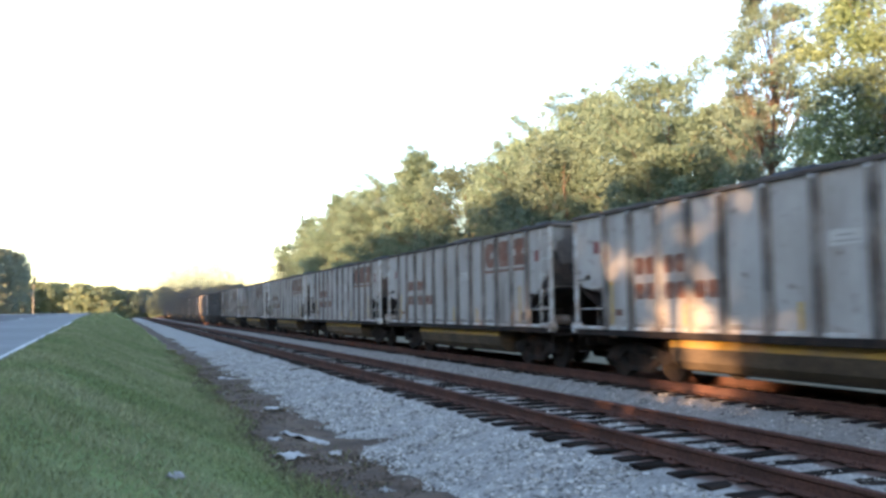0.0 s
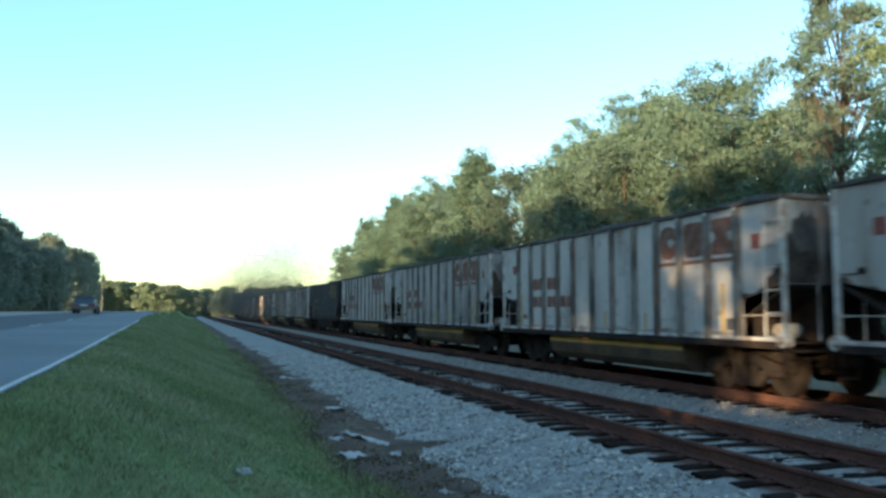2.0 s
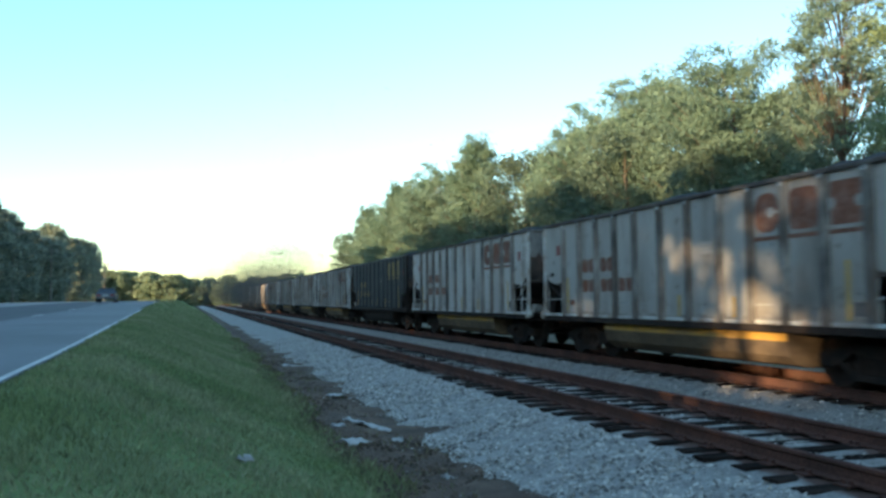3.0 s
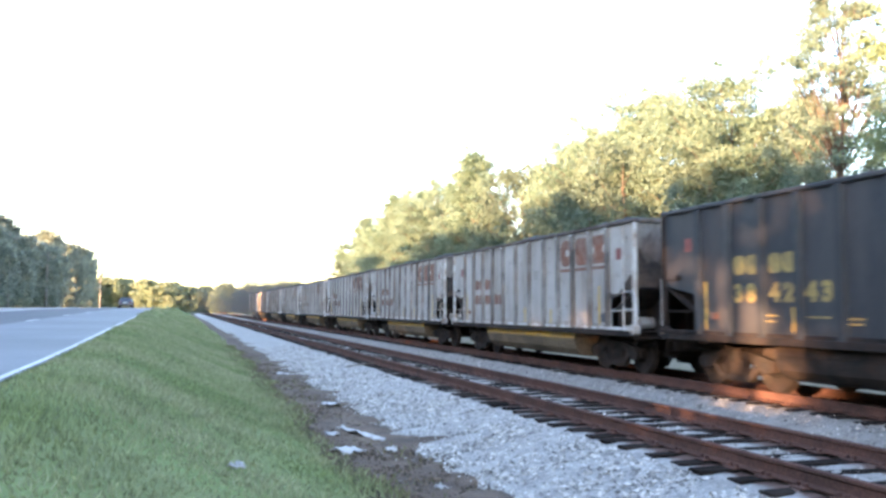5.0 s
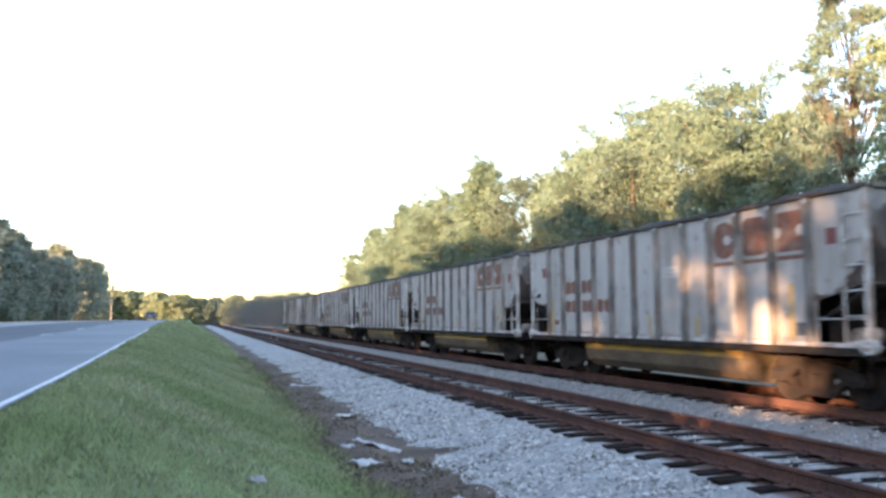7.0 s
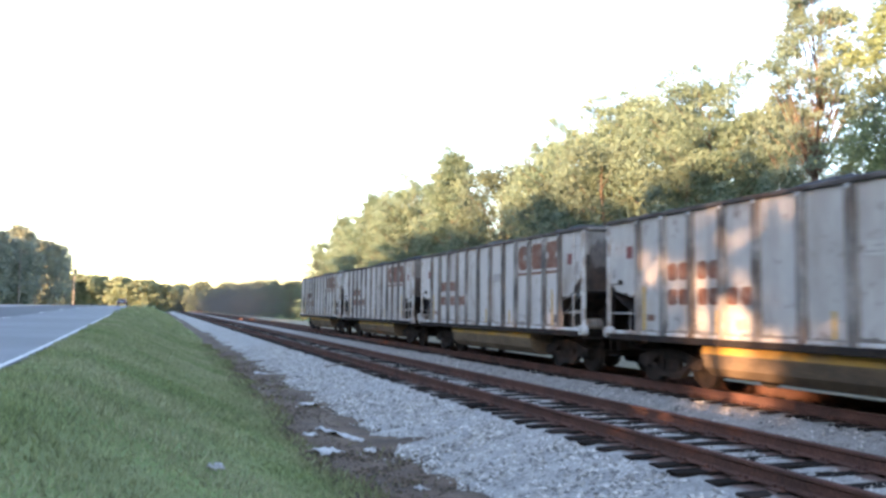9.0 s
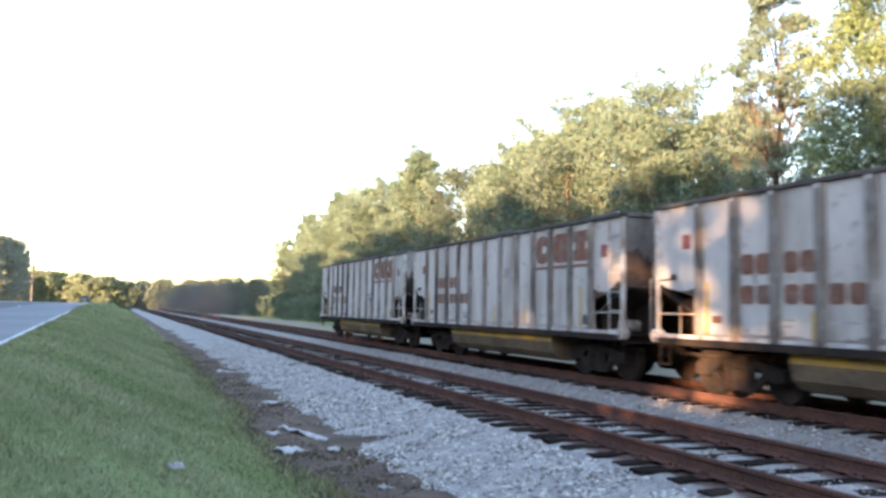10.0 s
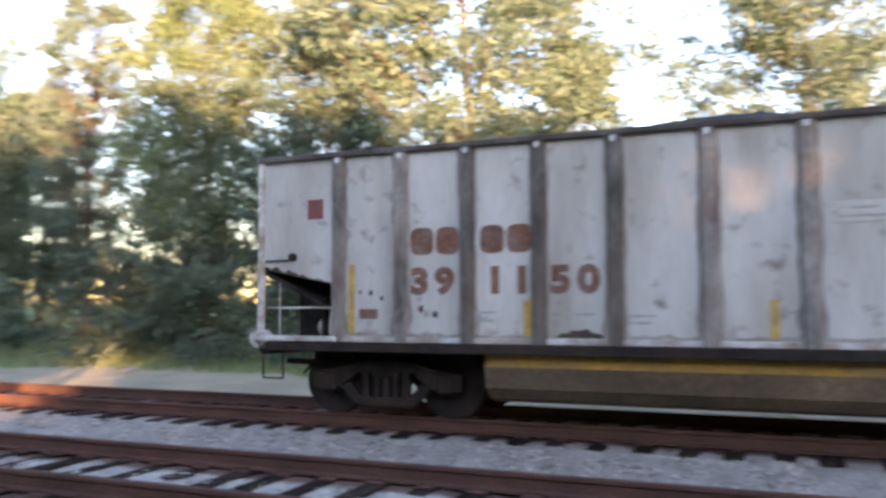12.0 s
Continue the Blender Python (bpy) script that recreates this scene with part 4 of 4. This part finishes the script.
def gondola(look_of, label, sooty=0.0, seed=1, number=()):
    """A bathtub coal car: ribbed sides, slanting ends over open platforms, two tubs between the trucks."""
    skin, post, trim, mark, tub_top = look_of
    dark = skin == M["black_paint"]
    rnd = random.Random(seed)
    g = tagged(new("coal_car"), label, "railway car", "cars of the coal train")
    for s in (-1, 1):
        outline = [(at(0.02), 3.50), (at(0.02), 2.02), (at(1.27), 1.78), (at(1.27), 1.02), (at(BODY - 1.29), 1.02), (at(BODY - 1.29), 1.74), (at(BODY - 0.02), 2.06), (at(BODY - 0.02), 3.50)]
        part("side_sheet", prism(bmesh.new(), outline, s * (SIDE - 0.02), s * SIDE, "x"), skin, g)
        part("top_chord", box(bmesh.new(), s * SIDE - 0.07, s * SIDE + 0.07, at(BODY), at(0), 3.49, 3.57, 0.015), M["end_grime"] if skin != M["black_paint"] else skin, g, "dark grimy top rail")
        part("side_sill", box(bmesh.new(), s * SIDE - 0.10, s * SIDE + 0.05, at(BODY - 0.05), at(0.05), 0.90, 1.03, 0.012), M["grime"], g, "dark grimy side sill")
        part("lower_flange", box(bmesh.new(), s * SIDE - 0.02, s * SIDE + 0.022, at(BODY - 1.3), at(1.15), 1.03, 1.10, 0.006), trim, g)
        bm = bmesh.new()
        prism(bm, [(-0.10, 0.0), (0.10, 0.0), (0.065, 0.075), (-0.065, 0.075)], 1.03, 3.49, "z")
        rib = mesh_of(bm, "post", post)
        for d in POSTS:
            o = new("post", rib)
            o.parent = g
            o.matrix_local = pose(s * SIDE, at(d), 0, 0, 0, -90 if s > 0 else 90)
        if s == FLANK and skin != M["black_paint"]:
            cap = mesh_of(box(bmesh.new(), s * SIDE + s * 0.072, s * SIDE + s * 0.085, -0.03, 0.03, 3.42, 3.485), "post_cap", M["bare_steel"])
            for d in POSTS:
                o = new("post_cap", cap)
                o.parent = g
                o.location.y = at(d)
        if s == FLANK and not dark:
            x0, x1 = s * (SIDE + 0.0008), s * (SIDE + 0.0026)
            for d in POSTS:
                o = part("dirt_streak", prism(bmesh.new(), streak_outline(rnd), x0, x1, "x"), M["streak"], g)
                o.location.y = at(d)
            part("grime_edge", prism(bmesh.new(), ragged(at(1.3), at(BODY - 1.3), lambda u: 1.09, lambda u: 1.135 + 0.05 * sooty * (0.5 + 0.5 * math.sin(31 * u + seed)), 0.028, 110, rnd), s * SIDE, s * (SIDE + 0.004), "x"), M["streak"], g, "dirty lower edge of the side")
            for a, b, za, zb, rise in ((0.03, 1.26, 2.02, 1.78, 0.03 + 0.10 * sooty), (BODY - 1.28, BODY - 0.03, 1.742, 2.057, 0.05 + 0.32 * sooty)):
                part("soot_stain", prism(bmesh.new(), ragged(at(a), at(b), lambda u: za + (zb - za) * u, lambda u: za + (zb - za) * u + rise * (0.55 + 0.45 * math.sin(5 * u + seed)), 0.04, 22, rnd), s * SIDE, s * (SIDE + 0.0045), "x"), M["soot"], g, "black soot above the platform")
            for k in range(int(5 * sooty)):
                d, z, w = rnd.uniform(1.5, 11.4), rnd.uniform(1.2, 1.75), rnd.uniform(0.10, 0.26)
                if min(abs(d - p) for p in POSTS) > 0.16 + w:
                    ring = [(at(d) + w * rnd.uniform(0.6, 1.1) * math.cos(a), z + 0.7 * w * rnd.uniform(0.5, 1.2) * math.sin(a)) for a in [2 * math.pi * q / 14 for q in range(14)]]
                    part("rust_patch", prism(bmesh.new(), ring, s * SIDE, s * (SIDE + 0.003), "x"), M["streak"], g)
        for d in (0.04, BODY - 0.04):
            part("corner_post", box(bmesh.new(), s * SIDE - 0.05, s * SIDE + 0.03, at(d) - 0.04, at(d) + 0.04, 1.03, 3.49, 0.008), trim, g, "pale chipped corner post")
        for d0, d1 in ((0.0, 1.27), (BODY - 1.29, BODY)):
            part("end_step_sill", box(bmesh.new(), s * SIDE - 0.12, s * SIDE + 0.04, at(d1), at(d0), 1.032, 1.10, 0.01), trim, g, "pale chipped platform edge")
            part("handrail", tube(bmesh.new(), (s * SIDE, at(d0 + 0.04), 1.48), (s * SIDE, at(d1), 1.48), 0.014, 0.014, 6), trim, g)
        for d, sg in ((0.0, 1), (BODY, -1)):
            part("corner_casting", prism(bmesh.new(), disc_ring(at(d) - sg * 0.06, 1.055, 0.15, 10, 0.85), min(s * SIDE - 0.05, s * SIDE + s * 0.10), max(s * SIDE + 0.05, s * SIDE + s * 0.10), "x"), trim, g, "pale chipped pulling lug")
            part("lug_hole", prism(bmesh.new(), disc_ring(at(d) - sg * 0.06, 1.055, 0.065, 9), s * SIDE + s * 0.09, s * SIDE + s * 0.108, "x"), M["rusty"], g, "rusty hole of the lug")
            bm = tube(bmesh.new(), (s * SIDE, at(d) - sg * 0.08, 0.90), (s * SIDE, at(d) - sg * 0.08, 0.52), 0.014, 0.014, 5)
            tube(bm, (s * SIDE, at(d) - sg * 0.40, 0.90), (s * SIDE, at(d) - sg * 0.40, 0.52), 0.014, 0.014, 5)
            tube(bm, (s * SIDE, at(d) - sg * 0.08, 0.52), (s * SIDE, at(d) - sg * 0.40, 0.52), 0.014, 0.014, 5)
            part("stirrup_step", bm, M["grime"], g)
        tb = [(s * 1.40, 0.93), (s * 1.42, 0.70), (s * 1.36, 0.48), (s * 1.20, 0.33), (s * 0.95, 0.27), (s * 0.60, 0.27), (s * 0.38, 0.35), (s * 0.25, 0.55), (s * 0.22, 0.93)]
        part("tub", prism(bmesh.new(), tb, at(9.75), at(3.30), "y"), M["tub_dirty"] if skin != M["black_paint"] else M["grime"], g, "dirty rounded steel tub, darkened for shade below the sill")
        part("tub_band", prism(bmesh.new(), [(s * 1.412, 0.897), (s * 1.436, 0.745), (s * 1.405, 0.738), (s * 1.385, 0.897)], at(9.74), at(3.31), "y"), tub_top, g, "faded yellow band along the tub" if skin != M["black_paint"] else "")
    bar = tube(bmesh.new(), (FLANK * (SIDE + 0.03), at(0.12), 2.12), (FLANK * (SIDE + 0.03), at(0.52), 2.13), 0.012, 0.012, 5)
    part("release_bar", bar, M["grime"], g)
    part("release_knob", tube(bmesh.new(), (FLANK * SIDE, at(0.55), 2.17), (FLANK * (SIDE + 0.06), at(0.55), 2.17), 0.06, 0.05, 8), M["grime"], g)
    # ladder at the front corner of the lettered side, and at the opposite corner
    for s, d0, d1 in ((FLANK, BODY - 0.50, BODY - 0.06), (-FLANK, 0.06, 0.50)):
        x = s * (SIDE + 0.05)
        lad = part("ladder", tube(bmesh.new(), (x, at(d0), 1.05), (x, at(d0), 3.45), 0.022, 0.022, 6), trim, g, "steel corner ladder")
        part("stile", tube(bmesh.new(), (x, at(d1), 1.05), (x, at(d1), 3.45), 0.022, 0.022, 6), trim, lad)
        for k in range(6):
            z = 1.12 + 0.40 * k
            part("rung", tube(bmesh.new(), (x, at(d0), z), (x, at(d1), z), 0.014, 0.014, 5), trim, lad)
    # ends: upright sheet, slanting sheet below it, ribs, platform, coupler
    for sg in (1, -1):
        e = sg * (END - 0.02)
        part("end_sheet", box(bmesh.new(), -SIDE + 0.02, SIDE - 0.02, min(e, e - sg * 0.03), max(e, e - sg * 0.03), 2.02, 3.49), M["end_pale"] if not dark else skin, g, "end sheet dark with soot and rust")
        if not dark:
            part("dirt_streak", prism(bmesh.new(), ragged(-SIDE + 0.03, SIDE - 0.03, lambda u: 2.03, lambda u: 2.75 + 0.5 * sooty * (0.5 + 0.5 * math.sin(5 * u + 2 * seed)), 0.22, 40, rnd), min(e, e + sg * 0.002), max(e, e + sg * 0.002), "y"), M["streak_dark"], g)
        part("soot_stain", prism(bmesh.new(), ragged(-SIDE + 0.03, SIDE - 0.03, lambda u: 2.03, lambda u: 2.45 + 0.55 * sooty * (0.5 + 0.5 * math.sin(4 * u + seed)), 0.16, 44, rnd), min(e, e + sg * 0.004), max(e, e + sg * 0.004), "y"), M["soot"], g, "black soot on the end sheet")
        slope = [(e, 2.02), (e - sg * 2.0, 1.02), (e - sg * 2.0, 0.98), (e, 1.97)]
        part("slope_sheet", prism(bmesh.new(), slope, -SIDE + 0.02, SIDE - 0.02, "x"), M["grime"], g, "grimy slanting end sheet")
        q = sg * (END - 0.95)
        part("bulkhead", box(bmesh.new(), -SIDE + 0.1, SIDE - 0.1, min(q, q - sg * 0.04), max(q, q - sg * 0.04), 1.0, 1.62), M["grime"], g, "grimy plate above the platform")
        # added dark plates close the see-through end so that it reads black
        for x in (-0.62, 0.60):
            part("web_plate", prism(bmesh.new(), [(e - sg * 0.06, 1.93), (e - sg * 1.88, 1.03), (e - sg * 0.10, 1.03)], x, x + 0.02, "x"), M["grime"], g, "dark plate added to fill the open end")
        # dark draft gear and rod, added to fill the shaded gap below the platform
        part("draft_gear", box(bmesh.new(), -0.42, 0.42, min(e - sg * 0.2, e - sg * 2.6), max(e - sg * 0.2, e - sg * 2.6), 0.55, 0.905, 0.03), M["grime"], g)
        part("brake_rod", tube(bmesh.new(), (FLANK * 0.95, e - sg * 0.1, 0.72), (FLANK * 0.7, e - sg * 2.9, 0.62), 0.045, 0.045, 6), M["grime"], g)
        part("brake_cylinder", tube(bmesh.new(), (FLANK * 1.05, sg * (END - 0.80), 1.2), (FLANK * 0.4, sg * (END - 0.80), 1.2), 0.13, 0.13, 12), M["trim_paint"], g)
        for x in (-0.75, 0.0, 0.75):
            part("end_rib", box(bmesh.new(), x - 0.06, x + 0.06, min(e, e + sg * 0.05), max(e, e + sg * 0.05), 2.0, 3.5, 0.01), M["post_paint"] if skin != M["black_paint"] else skin, g)
        part("end_chord", box(bmesh.new(), -SIDE + 0.07, SIDE - 0.07, e - 0.07, e + 0.07, 3.49, 3.57, 0.012), M["post_paint"] if skin != M["black_paint"] else skin, g)
        part("platform", box(bmesh.new(), -SIDE + 0.12, SIDE - 0.12, min(sg * 4.6, sg * (END - 0.02)), max(sg * 4.6, sg * (END - 0.02)), 0.90, 1.0), M["grime"], g)
        part("end_sill", box(bmesh.new(), -SIDE, SIDE, min(e, e - sg * 0.15), max(e, e - sg * 0.15), 0.84, 1.03, 0.01), M["grime"], g)
        bm = box(bmesh.new(), -0.10, 0.10, min(e, e + sg * 0.36), max(e, e + sg * 0.36), 0.80, 1.0, 0.02)
        box(bm, -0.17, 0.15, min(e + sg * 0.34, e + sg * 0.58), max(e + sg * 0.34, e + sg * 0.58), 0.76, 1.04, 0.05)
        part("coupler", bm, M["rusty"], g, "rusty knuckle coupler")
        part("air_hose", tube(bmesh.new(), (0.35, e, 0.9), (0.30, e + sg * 0.42, 0.42), 0.022, 0.022, 6), M["tyre"], g)
        tube_bm = tube(bmesh.new(), (FLANK * 0.9, e + sg * 0.08, 1.05), (FLANK * 0.9, e + sg * 0.08, 2.2), 0.016, 0.016, 5)
        part("grab_iron", tube_bm, trim, g)
    part("centre_sill", box(bmesh.new(), -0.16, 0.16, -END + 0.1, END - 0.1, 0.62, 0.98), M["grime"], g)
    # heaped coal
    rng = np.random.default_rng(9)
    xs, ys = np.linspace(-SIDE + 0.04, SIDE - 0.04, 15), np.linspace(-END + 0.06, END - 0.06, 70)
    verts = []
    for y in ys:
        for x in xs:
            edge = min(1.0, (SIDE - abs(x)) / 0.7, (END - abs(y)) / 1.6)
            verts.append((x, y, 3.45 + 0.31 * math.sin(edge * math.pi / 2) * (0.8 + 0.2 * math.sin(1.1 * y + 1.0)) + 0.02 * float(rng.normal())))
    faces = [(j * 15 + i, j * 15 + i + 1, (j + 1) * 15 + i + 1, (j + 1) * 15 + i) for j in range(69) for i in range(14)]
    load = new("coal_load", raw("coal_load", verts, faces, M["coal"], True))
    load.parent = g
    tagged(load, "heaped black coal")
    # painted marks: three large emblem shapes with bars below, small character bars, reflectors, placards
    emblem = ((9.11, 9.74), (10.0, 10.66), (10.94, 11.58))
    for i, (d0, d1) in enumerate(emblem):
        flank_plate("emblem_shape", d0, d1, 2.64, 3.34, mark, g, outline=rounded(at(d1), at(d0), 2.64, 3.34, (0.22, 0.12, 0.05)[i]), label="faded painted emblem shape")
        flank_plate("emblem_bar", d0 - 0.04, d1 + 0.04, 2.50, 2.575, mark, g)
        for du, dv in (((0.42, 0.0),), (), ((0.0, 0.0), (0.60, 0.0)))[i]:
            c = disc_ring(at(d0 + du), 2.99 + dv, 0.10, 10)
            flank_plate("emblem_dot", 0, 0, 0, 0, skin, g, 0.009, c)
    flank_plate("emblem_slit", emblem[0][0] + 0.42, emblem[0][1] + 0.005, 2.972, 3.008, skin, g, 0.0088)
    for d in (2.33, 2.68, 3.28, 3.63):
        flank_plate("character_bar", d, d + 0.32, 2.15, 2.50, mark, g, outline=rounded(at(d + 0.32), at(d), 2.15, 2.50, 0.09))
    for body, d in zip(number, (2.33, 3.30, 4.17)):
        for k, digit in enumerate(body):
            painted_digit(g, digit, d + 0.345 * k + (0.05 if digit == "1" else 0.0), 1.67, mark)
    for d in () if number else (2.33, 2.68, 3.30, 3.64, 4.17, 4.53):
        flank_plate("character_bar", d, d + 0.31, 1.66, 1.98, mark, g, outline=rounded(at(d + 0.31), at(d), 1.66, 1.98, 0.07))
    for d, z1 in ((1.42, 2.05), (3.84, 1.56), (6.62, 1.56), (8.42, 1.52), (11.20, 2.08)):
        flank_plate("reflector_stripe", d, d + 0.09, 1.13, z1, M["yellow_mark"], g, 0.005, label="yellow reflective stripe")
    for d in (0.78, BODY - 0.90):
        flank_plate("placard", d, d + 0.24, 2.68, 2.95, M["red_mark"], g, 0.005, label="dull red square placard")
    n = flank_plate("notice", 7.26, 7.86, 2.36, 2.62, skin, g, 0.004)
    for z0, z1, a, b in ((2.365, 2.375, 7.26, 7.86), (2.605, 2.615, 7.26, 7.86), (2.42, 2.45, 7.32, 7.80), (2.51, 2.535, 7.42, 7.70)):
        flank_plate("text_bar", a, b, z0, z1, M["faint_ink"], n, 0.007)
    for a, b, z in ((3.2, 3.5, 1.40), (3.2, 3.45, 1.30), (4.2, 4.7, 1.38), (5.05, 5.4, 1.36), (5.05, 5.35, 1.28), (9.0, 9.5, 1.36), (6.75, 6.9, 1.40)):
        flank_plate("text_bar", a, b, z, z + 0.03, M["faint_ink"] if not dark else M["mustard"], g, 0.004)
    flank_plate("data_panel", 11.33, 11.60, 1.20, 1.42, M["ink"], g, 0.004)
    flank_plate("data_panel", 1.58, 1.85, 1.33, 1.46, M["brown_mark"], g, 0.004)
    truck(g, at(1.75))
    truck(g, at(BODY - 1.75))
    return g


def graffiti(parent):
    """A few dark sprayed strokes."""
    bm = bmesh.new()
    x = FLANK * (SIDE + 0.004)
    for line in (((7.96, 2.00), (8.42, 2.06)), ((8.0, 1.84), (8.30, 1.86), (8.62, 1.62)), ((8.22, 2.04), (8.26, 1.7), (8.12, 1.48), (8.03, 1.60)), ((8.38, 1.92), (8.34, 1.60), (8.72, 1.46)),
                 ((8.40, 1.84), (8.55, 1.80), (8.46, 1.68)), ((8.45, 1.50), (8.70, 1.58)), ((8.52, 1.46), (8.44, 1.25))):
        for (d0, z0), (d1, z1) in zip(line, line[1:]):
            v = Vector((d1 - d0, z1 - z0)).normalized() * 0.022
            d0, d1 = d0 + 0.2, d1 + 0.2
            prism(bm, [(at(d0) + v.y, z0 + v.x), (at(d1) + v.y, z1 + v.x), (at(d1) - v.y, z1 - v.x), (at(d0) - v.y, z0 - v.x)], x, x + FLANK * 0.004, "x")
    tagged(part("graffiti", bm, M["ink"], parent, "black sprayed scrawl"), kind="stuff")


def dust_cloud(count, size, seed, speck):
    """Hanging coal dust: fine specks thinning out from the middle."""
    rng = np.random.default_rng(seed)
    mid = rng.normal(0, 0.55, (40, 3)) * size
    p = mid[rng.integers(0, 40, count)] + rng.normal(0, 0.6, (count, 3)) * rng.uniform(0.3, 1.7, (count, 1)) * size
    p[:, 2] = np.abs(p[:, 2] + 0.8 * size[2]) - 0.8 * size[2]
    a, b = rng.normal(0, 1, (count, 3)) * speck, rng.normal(0, 1, (count, 3)) * speck
    v = np.stack([p, p + a, p + b], 1).reshape(-1, 3)
    return tagged(new("dust_cloud", raw("dust_cloud", v.tolist(), np.arange(3 * count).reshape(-1, 3).tolist(), M["dust"])),
                  "thin pale coal dust hanging above the train", "dust", "", "stuff")


DUST = [dust_cloud(150000, np.array((5.5, 22.0, 3.4)), 41, 0.040), dust_cloud(190000, np.array((10.5, 26.0, 8.5)), 42, 0.043), dust_cloud(110000, np.array((4.5, 26.0, 1.9)), 43, 0.040), dust_cloud(50000, np.array((2.6, 20.0, 1.5)), 44, 0.030)]


LIGHT_LOOK = (M["paint"], M["post_paint"], M["trim_paint"], M["brown_mark"], M["tub_yellow"])
SOOTY_LOOK = (M["paint_sooty"], M["post_paint"], M["trim_paint"], M["brown_mark"], M["tub_yellow"])
DARK_LOOK = (M["black_paint"], M["black_paint"], M["grime"], M["mustard"], M["grime"])
last_car = gondola(LIGHT_LOOK, "last pale grey ribbed coal car with a black sprayed scrawl", 0.15, 1, ("39", "11", "50"))
pale_car = gondola(SOOTY_LOOK, "pale grey ribbed coal car, dirty, heaped with black coal", 0.6, 2)
sooty_car = gondola(SOOTY_LOOK, "sooty pale grey ribbed coal car, heaped with black coal", 1.0, 3)
black_car = gondola(DARK_LOOK, "black ribbed coal car with yellow marks, heaped with coal", 0.3, 4, ("38", "42", "43"))
own = {0: last_car, 1: pale_car, 2: sooty_car, 8: black_car}
TRAIN = [own[k] if k in own else copy_thing(sooty_car if k % 3 else pale_car, pose(FAR, 0, 0)) for k in range(17)]
graffiti(last_car)
for d, z, r in ((1.59, 1.68, 0.022), (1.75, 1.67, 0.03), (1.91, 1.60, 0.026), (2.47, 1.46, 0.04), (2.67, 1.39, 0.036)):
    flank_plate("soot_spot", 0, 0, 0, 0, M["soot"], last_car, 0.004, disc_ring(at(d), z, r, 7, 1.3))
flank_plate("soot_smear", 0, 0, 0, 0, M["soot"], last_car, 0.004, ragged(at(4.25), at(4.8), lambda u: 1.115, lambda u: 1.15 + 0.07 * math.sin(3 * u) ** 2, 0.02, 9, random.Random(8)))
flank_plate("soot_smear", 0, 0, 0, 0, M["streak"], last_car, 0.003, ragged(at(10.25), at(10.6), lambda u: 1.16, lambda u: 1.22 + 0.05 * math.sin(4 * u) ** 2, 0.02, 9, random.Random(9)))
flank_plate("soot_smear", 0, 0, 0, 0, M["streak"], last_car, 0.003, [(at(10.38), 1.95), (at(10.45), 1.93), (at(10.43), 2.42), (at(10.39), 2.46)])

near_track = track("railway_track", NEAR, "empty rusty track with dark wooden ties", 100)
far_track = track("railway_track", FAR, "rusty track with dark wooden ties below the train", 200)


def motions():
    ts = [0.0, 1 / 30] + [0.5 * v for v in range(1, 24)] + [12.0 - 1 / 30, 12.0]
    for k, g in enumerate(TRAIN):
        rear = lambda t: REAR_AT_END + SPEED * (12.0 - t) - PITCH * k + float(np.interp(t, [0, 1.5, 2.5, 4.5, 6.0, 7.0, 9.5, 12], [-0.4, -0.15, 0, 0.05, 0.2, 0.08, 0.0, 0.0]))
        walk(g, [(t, pose(FAR, rear(t) - END, 0)) for t in ts])
    for d, (x, y, z), (dx, dy, dz) in zip(DUST, ((12.5, 140, 4.6), (14.0, 144, 11.0), (10.5, 150, 2.6), (11.2, 92, 1.6)), ((0.5, 3.0, -0.22), (0.9, 3.6, -0.75), (0.2, 3.0, -0.06), (0.0, 2.0, 0.0))):
        walk(d, [(t, pose(x + dx * t, y + dy * t, z + dz * t)) for t in [0.0, 1 / 30, 3.0, 6.0, 9.0, 12.0 - 1 / 30, 12.0]])
    # wheels roll towards -y
    turn = math.degrees(SPEED / 30 / 0.46)
    acts = {}
    for g in TRAIN:
        for tr in [c for c in g.children if c.name.startswith("truck")]:
            for w in [c for c in tr.children if c.name.startswith("wheelset")]:
                key = w.location.y > 0
                if key not in acts:
                    walk(w, [(f / 30, pose(0, 0.89 if key else -0.89, 0.46, turn * f)) for f in range(361)])
                    acts[key] = w.animation_data
                else:
                    w.rotation_mode = "QUATERNION"
                    w.animation_data_create()
                    w.animation_data.action = acts[key].action
                    w.animation_data.action_slot = acts[key].action_slot
    ahead = lambda t: 46.0 + 15.0 * t
    walk(car, [(t, pose(lerp_table([(40, -8.9), (61, -8.45), (76, -8.0), (136, -7.15), (230, -6.6)], ahead(t)), ahead(t), road_z(ahead(t)) + 0.02)) for t in [0.0, 1 / 30] + [v * 0.5 for v in range(1, 24)] + [12.0 - 1 / 30, 12.0]])


motions()
